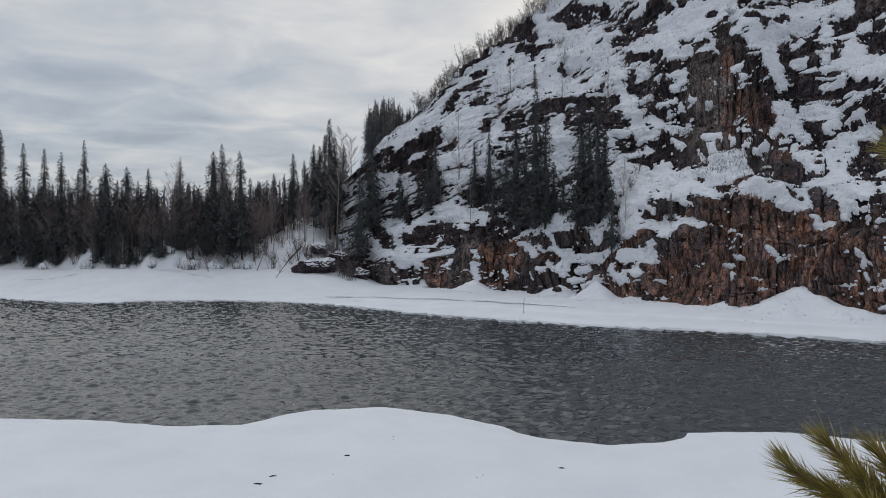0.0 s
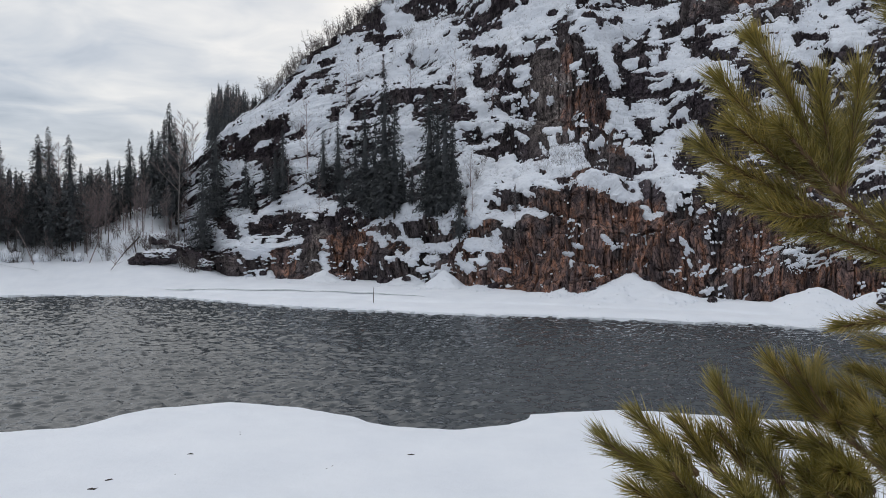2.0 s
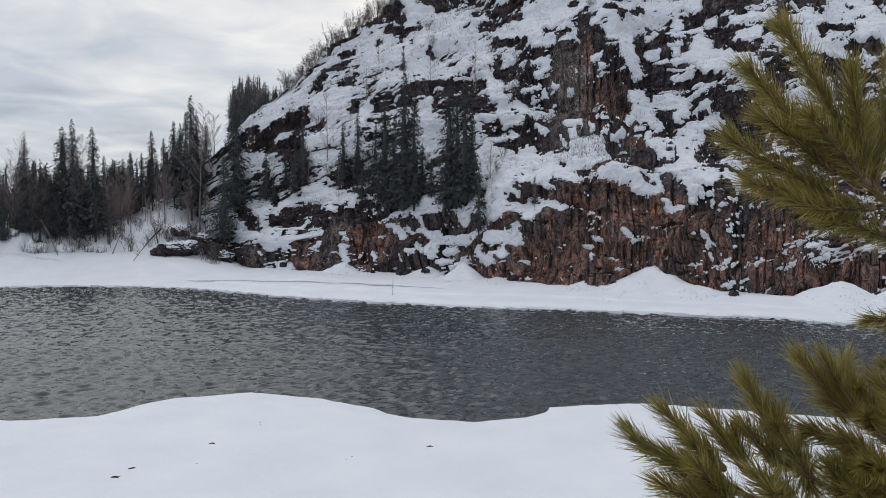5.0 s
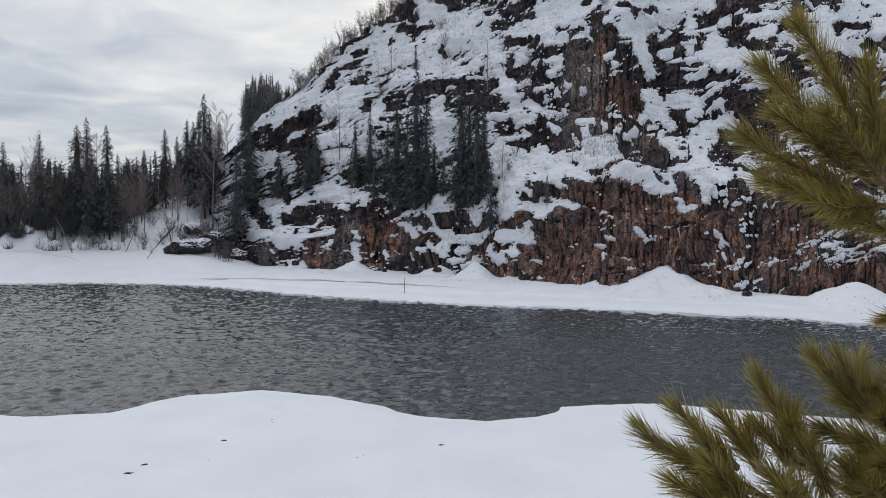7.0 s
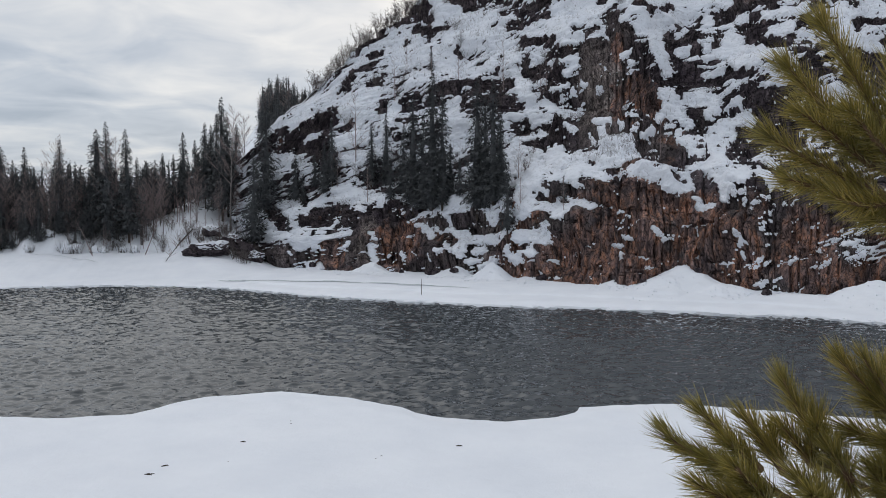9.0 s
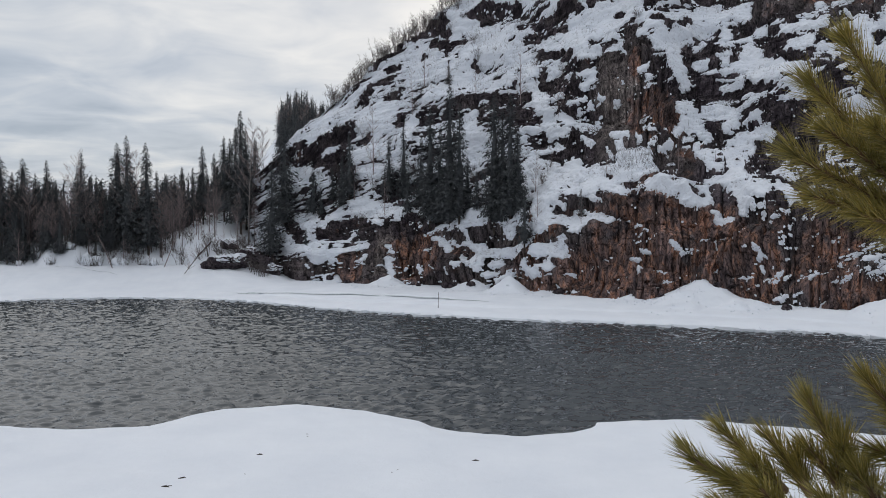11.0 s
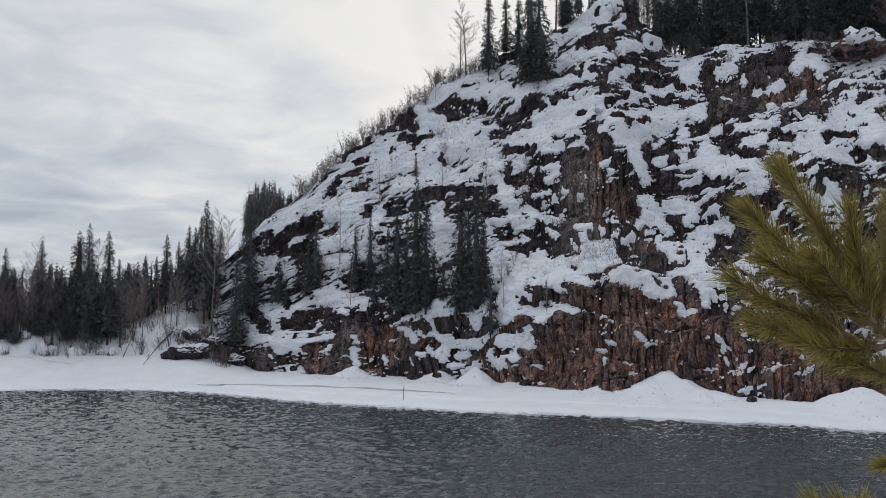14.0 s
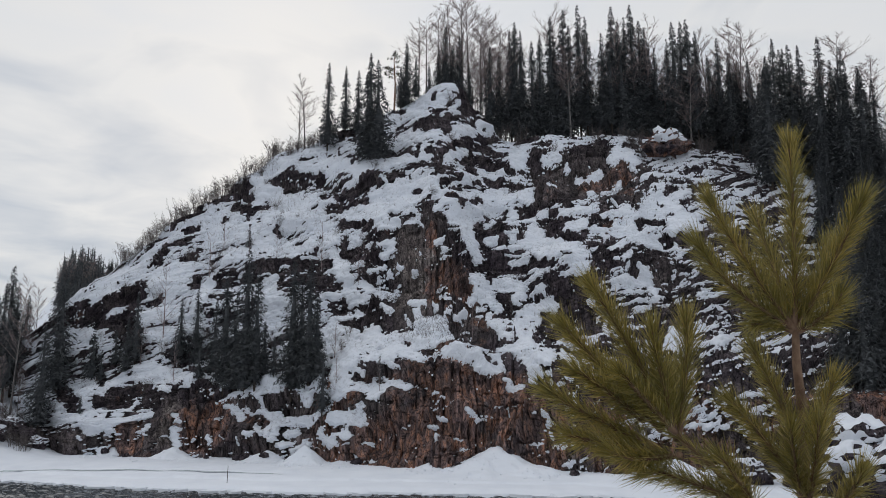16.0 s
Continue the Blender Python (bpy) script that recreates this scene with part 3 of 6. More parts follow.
FOOT_MORE_PATCHES = [
    (0.36, 0.106, 0.84, 0.127, 0.15), (0.6, 0.097, 0.84, 0.094, 0.11), (1.56, 0.088, 1.72, 0.091, 0.11), (2.12, 0.109, 2.44, 0.055, 0.26),
    (1.32, 0.259, 1.56, 0.253, 0.26), (2.2, 0.157, 2.36, 0.154, 0.19), (2.28, 0.136, 2.52, 0.136, 0.15), (-3.24, 0.103, -3.08, 0.094, 0.11),
    (-2.68, 0.121, -2.36, 0.121, 0.19), (-1.88, 0.034, -1.56, 0.04, 0.19),
]
BASE_PATCHES = [
    (4.52, 0.136, 6.68, 0.061, -1.11), (7.24, 0.061, 8.84, 0.031, -0.67), (7.8, 0.199, 9.8, 0.199, 0.59), (7.72, 0.169, 7.8, 0.163, 0.22),
    (7.96, 0.145, 8.36, 0.127, 0.37), (7.56, 0.139, 8.84, 0.109, 0.22), (8.76, 0.115, 8.76, 0.067, 0.44), (7.48, 0.1, 8.44, 0.076, 0.19),
    (9.24, 0.106, 11.48, 0.1, 0.3), (10.6, 0.172, 11.16, 0.145, 0.44), (12.12, 0.106, 12.68, 0.118, 0.3), (8.44, 0.151, 10.2, 0.163, -0.44),
    (9.88, 0.133, 11.32, 0.124, -0.3), (9.48, 0.073, 10.92, 0.082, -0.19), (9.72, 0.07, 10.36, 0.079, 0.22), (9.48, 0.049, 10.12, 0.052, 0.22),
    (10.28, 0.031, 10.68, 0.046, 0.15), (5.96, 0.151, 6.44, 0.127, 0.3),
]
BASE_MORE_PATCHES = [
    (5.24, 0.169, 5.64, 0.166, 0.15), (6.76, 0.145, 7.0, 0.139, 0.19), (4.76, 0.133, 5.0, 0.133, 0.07), (4.44, 0.079, 4.68, 0.064, 0.11),
    (7.0, 0.076, 7.4, 0.079, 0.19), (6.44, 0.067, 6.44, 0.052, 0.07), (5.32, 0.076, 5.48, 0.064, 0.07),
]
STEP_PATCHES = [
    (13.4, 0.142, 13.88, 0.163, 0.52), (13.48, 0.097, 15.8, 0.1, 0.52), (15.16, 0.088, 17.0, 0.097, 0.3), (15.24, 0.115, 15.64, 0.118, 0.22),
    (15.16, 0.157, 16.76, 0.145, 0.44), (15.96, 0.133, 16.44, 0.127, 0.26), (17.4, 0.157, 18.28, 0.145, 0.3), (15.88, 0.172, 16.36, 0.175, 0.22),
    (13.32, 0.127, 14.6, 0.127, -0.22), (16.2, 0.109, 17.64, 0.1, -0.44), (13.24, 0.073, 13.96, 0.082, -0.15), (11.48, 0.07, 12.44, 0.085, -0.22),
    (14.92, 0.181, 15.48, 0.175, -0.22), (15.88, 0.187, 18.2, 0.175, -0.3), (13.72, 0.031, 17.16, 0.037, -0.74), (16.52, 0.076, 18.44, 0.061, -0.81),
    (11.72, 0.034, 13.24, 0.022, -0.52), (14.04, 0.064, 14.44, 0.064, 0.3),
]
STEP_MORE_PATCHES = [
    (12.36, 0.07, 12.52, 0.058, 0.3), (12.84, 0.046, 13.48, 0.049, 0.19), (13.96, 0.043, 14.44, 0.046, 0.15), (15.16, 0.049, 15.56, 0.052, 0.11),
    (14.84, 0.025, 14.92, 0.016, 0.15), (15.4, 0.013, 15.48, 0.016, 0.11), (15.88, 0.016, 16.12, 0.019, 0.11), (18.04, 0.094, 18.2, 0.094, 0.11),
    (17.96, 0.106, 18.04, 0.109, 0.11), (15.08, 0.184, 15.24, 0.181, 0.15), (16.92, 0.19, 17.72, 0.181, 0.11),
]
REDWALL_PATCHES = [
    (25.96, 0.889, 27.0, 0.904, 0.52), (27.56, 0.883, 29.56, 0.868, -0.67), (28.04, 0.781, 28.28, 0.55, -0.63), (30.68, 0.871, 32.12, 0.901, -0.81),
    (29.16, 0.772, 30.28, 0.745, -0.74), (31.0, 0.775, 33.48, 0.796, -0.74), (32.68, 0.676, 33.72, 0.7, -0.59), (33.8, 0.835, 34.04, 0.706, -0.74),
    (35.16, 0.808, 35.8, 0.733, -0.52), (29.16, 0.619, 29.48, 0.562, -0.37), (29.16, 0.937, 28.92, 0.901, 0.41), (28.04, 0.892, 29.32, 0.892, 0.15),
    (29.72, 0.862, 29.88, 0.859, 0.15), (30.52, 0.826, 30.84, 0.829, 0.22), (31.24, 0.823, 32.12, 0.841, 0.22), (31.32, 0.739, 31.64, 0.742, 0.15),
    (32.36, 0.745, 33.56, 0.802, 0.15), (32.84, 0.688, 33.72, 0.646, 0.07),
]
REDWALL_MORE_PATCHES = [
    (33.16, 0.883, 33.48, 0.907, 0.37), (34.12, 0.892, 34.52, 0.901, 0.37), (34.52, 0.868, 34.92, 0.88, 0.19), (28.28, 0.763, 28.92, 0.757, 0.15),
    (30.2, 0.628, 31.72, 0.649, 0.33), (29.32, 0.631, 29.64, 0.628, 0.26), (32.28, 0.616, 33.96, 0.634, 0.22), (29.8, 0.583, 30.92, 0.592, 0.3),
    (27.72, 0.643, 28.28, 0.64, 0.19), (28.68, 0.67, 28.76, 0.685, 0.11), (30.04, 0.67, 30.52, 0.694, 0.11),
]
CREST_PATCHES = [
    (36.12, 0.688, 37.88, 0.61, 0.93), (34.04, 0.604, 35.48, 0.646, 0.37), (33.0, 0.577, 34.36, 0.574, 0.3), (35.8, 0.73, 37.56, 0.733, 0.3),
    (35.88, 0.769, 36.52, 0.76, 0.22), (35.16, 0.808, 37.56, 0.823, 0.15), (34.28, 0.55, 36.12, 0.544, 0.22), (34.84, 0.556, 35.24, 0.553, 0.19),
    (34.76, 0.595, 35.72, 0.613, -0.3), (36.68, 0.736, 37.4, 0.745, -0.19), (37.24, 0.778, 37.72, 0.784, -0.22), (36.28, 0.688, 36.52, 0.688, -0.15),
    (36.76, 0.652, 37.08, 0.652, -0.15), (31.88, 0.577, 32.68, 0.598, -0.3), (36.6, 0.559, 38.04, 0.568, -0.3), (34.92, 0.478, 36.12, 0.463, -0.74),
    (32.52, 0.484, 30.84, 0.415, -0.74), (33.88, 0.49, 34.28, 0.454, -0.37),
]
CREST_MORE_PATCHES = [
    (31.64, 0.577, 32.36, 0.565, 0.26), (32.84, 0.502, 33.64, 0.532, 0.26), (33.56, 0.472, 33.96, 0.493, 0.19), (32.92, 0.469, 33.16, 0.472, 0.15),
    (33.8, 0.457, 33.96, 0.46, 0.11), (34.52, 0.463, 34.68, 0.466, 0.07), (37.24, 0.55, 37.72, 0.538, 0.15), (37.24, 0.517, 37.48, 0.523, 0.15),
    (35.08, 0.454, 35.24, 0.442, 0.37), (34.44, 0.427, 34.76, 0.433, 0.19), (35.48, 0.418, 35.72, 0.403, 0.26), (35.56, 0.382, 35.8, 0.385, 0.15),
]
CHUTE_PATCHES = [
    (27.16, 0.559, 30.44, 0.469, 0.81), (28.28, 0.433, 30.12, 0.43, 0.19), (29.48, 0.571, 30.6, 0.577, 0.22), (26.28, 0.328, 26.68, 0.226, 0.52),
    (27.24, 0.598, 27.64, 0.589, 0.37), (27.64, 0.475, 28.2, 0.469, -0.22), (27.72, 0.427, 30.12, 0.415, -0.3), (29.72, 0.55, 30.6, 0.538, -0.3),
    (28.52, 0.406, 30.12, 0.4, -0.37), (29.16, 0.358, 28.12, 0.301, -0.74), (31.96, 0.367, 31.08, 0.328, -0.74), (27.48, 0.412, 27.96, 0.406, 0.19),
    (26.6, 0.37, 28.52, 0.382, 0.22), (26.76, 0.358, 27.08, 0.355, 0.22), (27.16, 0.331, 27.4, 0.343, 0.26), (28.28, 0.37, 28.52, 0.364, 0.19),
    (28.36, 0.322, 28.6, 0.325, 0.15), (31.4, 0.388, 31.88, 0.406, 0.19),
]
CHUTE_MORE_PATCHES = [
    (30.92, 0.379, 31.32, 0.376, 0.15), (31.72, 0.364, 32.28, 0.364, 0.07), (31.64, 0.343, 32.36, 0.343, 0.11), (32.2, 0.31, 32.68, 0.31, 0.22),
    (29.24, 0.226, 30.28, 0.196, 0.3), (29.88, 0.196, 30.44, 0.196, 0.19), (36.76, 0.295, 37.32, 0.271, 0.52), (30.04, 0.184, 30.36, 0.184, -0.3),
    (29.32, 0.478, 29.88, 0.475, -0.11),
]
LOWWALL_PATCHES = [
    (20.92, 0.151, 24.76, 0.157, -1.0), (17.72, 0.112, 19.88, 0.088, -0.81), (21.56, 0.088, 22.28, 0.058, -0.81), (26.92, 0.16, 28.36, 0.109, -0.96),
    (24.76, 0.085, 26.76, 0.082, -0.67), (25.08, 0.235, 26.04, 0.205, -0.44), (18.68, 0.064, 19.8, 0.049, -0.59), (23.0, 0.106, 23.88, 0.064, -0.59),
    (25.24, 0.166, 26.2, 0.166, 0.3), (24.92, 0.184, 25.24, 0.178, 0.19), (22.04, 0.097, 22.6, 0.091, 0.19), (22.68, 0.082, 22.92, 0.085, 0.11),
    (24.28, 0.121, 24.76, 0.127, 0.11), (25.24, 0.121, 25.48, 0.103, 0.19), (25.56, 0.121, 26.52, 0.127, 0.11), (27.96, 0.109, 28.04, 0.1, 0.19),
    (28.04, 0.082, 28.12, 0.073, 0.11), (24.6, 0.223, 24.84, 0.205, 0.19),
]
LOWWALL_MORE_PATCHES = [
    (23.16, 0.196, 24.44, 0.205, 0.22), (24.12, 0.223, 24.44, 0.229, 0.19), (26.68, 0.223, 26.92, 0.181, 0.26), (20.28, 0.088, 20.84, 0.082, 0.11),
    (19.72, 0.073, 20.2, 0.073, 0.11), (21.16, 0.055, 21.8, 0.052, 0.11), (20.04, 0.061, 20.2, 0.049, 0.11), (25.48, 0.058, 25.88, 0.064, 0.15),
    (27.88, 0.094, 28.36, 0.097, 0.07), (27.16, 0.112, 27.4, 0.112, 0.07),
]
PATCHES = RIDGE_PATCHES + RIDGE_MORE_PATCHES + SUMMIT_PATCHES + SUMMIT_MORE_PATCHES + NECK_PATCHES + UPPER_PATCHES + UPPER_MORE_PATCHES + BUTTRESS_PATCHES + BUTTRESS_MORE_PATCHES + SLAB_PATCHES + SLAB_MORE_PATCHES + BAND_PATCHES + BAND_MORE_PATCHES + SHELF_PATCHES + SHELF_MORE_PATCHES + TERRACE_PATCHES + FOOT_PATCHES + FOOT_MORE_PATCHES + BASE_PATCHES + BASE_MORE_PATCHES + STEP_PATCHES + STEP_MORE_PATCHES + REDWALL_PATCHES + REDWALL_MORE_PATCHES + CREST_PATCHES + CREST_MORE_PATCHES + CHUTE_PATCHES + CHUTE_MORE_PATCHES + LOWWALL_PATCHES + LOWWALL_MORE_PATCHES
# station, share of the height, half sizes, weight of the rust
RUST = [
    (21.2, 0.370, 1.5, 0.057, 0.80),
    (19.6, 0.493, 0.6, 0.048, 0.45),
    (-0.5, 0.076, 1.1, 0.066, 0.70),
    (3.5, 0.163, 1.7, 0.087, 0.55),
    (17.2, 0.049, 1.1, 0.033, 0.35),
    (21.2, 0.160, 2.6, 0.018, 0.60),
    (16.6, 0.556, 0.7, 0.018, 0.30),
    (23.8, 0.304, 0.6, 0.045, 0.40),
    (-4.4, 0.853, 1.9, 0.105, 0.25),
    (0.0, 0.250, 1.5, 0.078, 0.20),
    (17.8, 0.430, 0.9, 0.114, -0.70),
    (8.4, 0.046, 2.2, 0.033, -0.30),
    (22.8, 0.142, 2.6, 0.045, 0.85),
    (28.0, 0.127, 1.5, 0.057, 0.90),
    (24.8, 0.097, 1.9, 0.048, 0.30),
    (29.1, 0.721, 1.5, 0.132, 0.30),
    (34.2, 0.793, 0.9, 0.084, 0.70),
    (32.0, 0.790, 1.9, 0.051, 0.45),
    (32.6, 0.583, 2.2, 0.048, 0.30),
    (18.7, 0.076, 1.5, 0.039, 0.50),
    (21.0, 0.340, 2.2, 0.090, 0.60),
]


def cliff_base(s, v):
    """The mean face of the cliff: station along it and share of its height."""
    bb, br, tb, tr, tz = (spline(STATION, q, s) for q in (BASE_B, BASE_R, TOP_B, TOP_R, TOP_Z))
    bx, by = br * np.sin(np.radians(bb)), br * np.cos(np.radians(bb))
    tx, ty = tr * np.sin(np.radians(tb)), tr * np.cos(np.radians(tb))
    g = np.interp(v, RISE, RUN)
    over = np.clip(v - 1, 0, None)
    vv = np.minimum(v, 1)
    back = spline([-14, 5, 18, 21, 25, 40, 78], [-0.5, -0.7, -0.55, -0.5, 0.12, 0.10, 0.05], s)
    length = np.hypot(tx - bx, ty - by)
    z = 0.4 + (tz - 0.4) * vv + back * over * 1.4 * np.maximum(length, 25)
    return np.stack([bx + (tx - bx) * g, by + (ty - by) * g, z], -1)


def patch_reach(s, v):
    """How many stations one share of the height is worth at a place on the face."""
    return spline(STATION, TOP_Z, s) * np.interp(v, [0, 0.2, 0.3, 0.6, 0.8, 1], [0.66, 0.56, 0.47, 0.37, 0.29, 0.24])


def snow_field(s, v, a, b):
    """Positive where snow lies on the cliff, negative where the rock is bare."""
    t = b - 0.42 * a
    fine = fbm(a / 0.75, t / 0.30, 3, 110, 0.72) + 0.75 * fbm(a / 0.42, t / 0.20, 2, 112, 0.7)
    S = 0.30 * fbm(a / 5, t / 2.2, 3, 100) + 0.55 * fbm(a / 1.7, t / 0.62, 4, 104, 0.66) + 0.30 * fine
    bed = (t + 0.55 * fbm(a / 3.5, b / 2, 3, 116)) / 1.25
    S = S + 0.30 * (2 * np.abs(bed - np.floor(bed) - 0.5) - 0.5) * ease(0.2, 0.3, v)
    S = S + np.interp(v, [0, 0.16, 0.22, 0.3, 0.5, 0.6, 0.8, 1, 1.04], [-0.36, -0.31, -0.18, -0.08, -0.06, 0.02, 0.06, 0.13, 0.5])
    S = S + 0.05 * (1 - ease(14, 18, s)) - 0.16 * ease(22, 27, s) * ease(0.3, 0.4, v) * (1 - ease(0.98, 1.03, v)) - 0.10 * ease(38, 41, s) * (1 - ease(0.95, 1, v))
    reach = patch_reach(s, v)
    ws = s + 0.16 * fbm(a / 1.2, b / 0.8, 5, 91, 0.72)
    wv = v + 0.13 * fbm(a / 1.0, b / 0.8, 5, 95, 0.72) / reach
    rough = 0.40 * fine + 0.34 * fbm(a / 1.9, t / 0.6, 4, 107, 0.66)
    for s0, v0, s1, v1, half in PATCHES:
        r = abs(half)
        cols = np.flatnonzero((s[0] > min(s0, s1) - 2 * r - 0.4) & (s[0] < max(s0, s1) + 2 * r + 0.4))
        if not len(cols):
            continue
        c = slice(cols[0], cols[-1] + 1)
        k = reach[:, c]
        du, dw = s1 - s0, (v1 - v0) * k
        pu, pw = ws[:, c] - s0, (wv[:, c] - v0) * k
        along = np.clip((pu * du + pw * dw) / (du * du + dw * dw + 1e-6), 0, 1)
        away = np.hypot(pu - along * du, pw - along * dw) / r
        m = 1 - ease(0.45, 1.45, away)
        aim = math.copysign(0.40 + 0.25 * min(1, r), half) + rough[:, c] * min(1, 0.55 + r)
        S[:, c] += (aim - S[:, c]) * m
    return S


def cliff_points(s, v):
    P = cliff_base(s, v)
    a, b = s * 1.62, P[..., 2] + 0.55 * np.interp(v, RISE, RUN) * 45
    S = snow_field(s, v, a, b)
    rock = 1 - ease(-0.14, 0.02, S)
    top = 1 - ease(0.99, 1.05, v)
    d = 1.4 * fbm(a / 13, b / 12, 3, 120) + 0.8 * fbm(a / 4.5, b / 4, 3, 124)
    wall = 1 - ease(0.18, 0.27, v)
    for s0, v0, hs, hv in ((18.8, 0.42, 2.6, 0.15), (31.5, 0.76, 4.5, 0.14), (24.5, 0.28, 2.5, 0.07), (-3.5, 0.86, 3, 0.1)):
        wall = np.maximum(wall, 1.2 * np.exp(-((s - s0) / hs) ** 4 - ((v - v0) / hv) ** 4))
    wall = np.clip(wall, 0, 1)
    lumps = 1 - 2 * np.abs(fbm(a / 1.3, (b - 0.25 * a) / 0.7, 3, 136, 0.6))
    upright = 1 - 2 * np.abs(fbm(a / 0.8, b / 5.5, 3, 138, 0.6))
    relief = rock * (0.10 * lumps * (1 - wall) + wall * (0.16 * upright + 0.8 * straight_fbm(a / 3.0, b / 22, 2, 141))) * (0.25 + 0.75 * top)
    # jointed blocks: tall columns on the walls, flat beds above
    wa, wb = a + 0.22 * fbm(a / 2, b / 4, 3, 170), b + 0.3 * fbm(a / 2.5, b / 2, 3, 173) - 0.30 * a * (1 - wall)
    tone = 0
    for width, tall, depth, seed, gap in ((2.3, 2.6, 0.36, 180, 0.05), (0.9, 1.2, 0.20, 181, 0.11), (0.42, 0.5, 0.08, 182, 0)):
        u = wa / width
        col = np.floor(u)
        high = tall * (0.5 + 2.9 * wall)
        w = wb / high + 0.7 * lattice(col, col * 0, seed + 5)
        row = np.floor(w)
        block = lattice(col, row, seed)
        joint = ((u - col < gap * (1 + wall)) | (w - row < 0.8 * gap * (1 - 0.8 * wall))) & (lattice(col, row, seed + 9) > -0.5)
        relief = relief + rock * (depth * block - 0.30 * joint * (gap > 0))
        tone = tone + (0.5 if seed == 180 else 0.35) * lattice(col, row, seed + 3)
    relief = relief + rock * 0.05 * fbm(a / 0.5, b / 0.9, 2, 144, 0.6)
    return P, S, rock, d * (0.3 + 0.7 * top), relief, a, b, tone


def grid_normals(P):
    du, dv = np.gradient(P, axis=1), np.gradient(P, axis=0)
    n = np.cross(du, dv)
    return n / np.linalg.norm(n, axis=-1, keepdims=True)


def cliff():
    s = np.concatenate([np.linspace(-14, -7.6, 50), np.arange(-7.5, 41, 0.055), np.arange(41.1, 54, 0.11), np.linspace(54.3, 78, 60)])
    v = np.concatenate([np.linspace(-0.03, 1, 620), np.linspace(1.004, 1.45, 50)])
    s2, v2 = np.meshgrid(s, v)
    P, S, rock, d, relief, a, b, tone = cliff_points(s2, v2)
    N = grid_normals(P)
    R = P + N * (d + relief)[..., None]
    me = sheet("cliff", R, smooth=False)
    rust = 0.30 * (1 - ease(0.15, 0.24, v2 + 0.03 * fbm(a / 6, b / 6, 2, 150))) * ease(-4, 3, s2) + 0.22 * fbm(a / 4, b / 9, 3, 152) * (v2 < 0.25)
    for s0, v0, hs, hv, w in RUST:
        rust = rust + w * (0.8 + 0.8 * fbm(a / 2.0, b / 3.5, 4, 158)) * np.exp(-((s2 - s0) / hs) ** 2 - ((v2 - v0) / hv) ** 2)
    rust = np.clip(rust, 0, 1)
    pale = 0.40 * (1 - ease(0.15, 0.22, v2)) + 0.95 * np.exp(-((s2 - 18.6) / 1.9) ** 4 - ((v2 - 0.42) / 0.14) ** 4) + 0.6 * np.exp(-((s2 - 23) / 1.4) ** 2 - ((v2 - 0.30) / 0.05) ** 2) + 0.5 * np.exp(-((s2 - 31.5) / 4.5) ** 4 - ((v2 - 0.78) / 0.12) ** 4) + 0.5 * np.exp(-((s2 - 36) / 2) ** 4 - ((v2 - 0.46) / 0.06) ** 4) + 0.9 * np.exp(-((s2 - 2.0) / 0.6) ** 4 - ((v2 - 0.13) / 0.08) ** 4)
    blocks = me.attributes.new("block", "FLOAT", "POINT")
    blocks.data.foreach_set("value", tone.astype(np.float32).ravel())
    light = me.attributes.new("pale", "FLOAT", "POINT")
    light.data.foreach_set("value", np.clip(pale + 0.25 * fbm(a / 3, b / 4, 3, 155), 0, 1).astype(np.float32).ravel())
    at = me.attributes.new("rust", "FLOAT", "POINT")
    at.data.foreach_set("value", rust.astype(np.float32).ravel())
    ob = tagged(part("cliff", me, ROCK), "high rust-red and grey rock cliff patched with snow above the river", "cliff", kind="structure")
    thick = 0.20 * ease(-0.04, 0.08, S) - 0.10 + (0.12 * fbm(a / 0.9, b / 0.6, 4, 160, 0.72) + 0.16 * np.clip(S, 0, 0.5)) * ease(-0.02, 0.25, S)
    Q = P + N * (d + thick)[..., None] + np.array([0, 0, 0.30]) * thick[..., None]
    sn = sheet("snow_cover", Q, keep=thick > -0.085)
    tagged(part("snow_cover", sn, SLOPE_SNOW, ob), "uneven snow caught on the ledges", kind="stuff")
    return ob


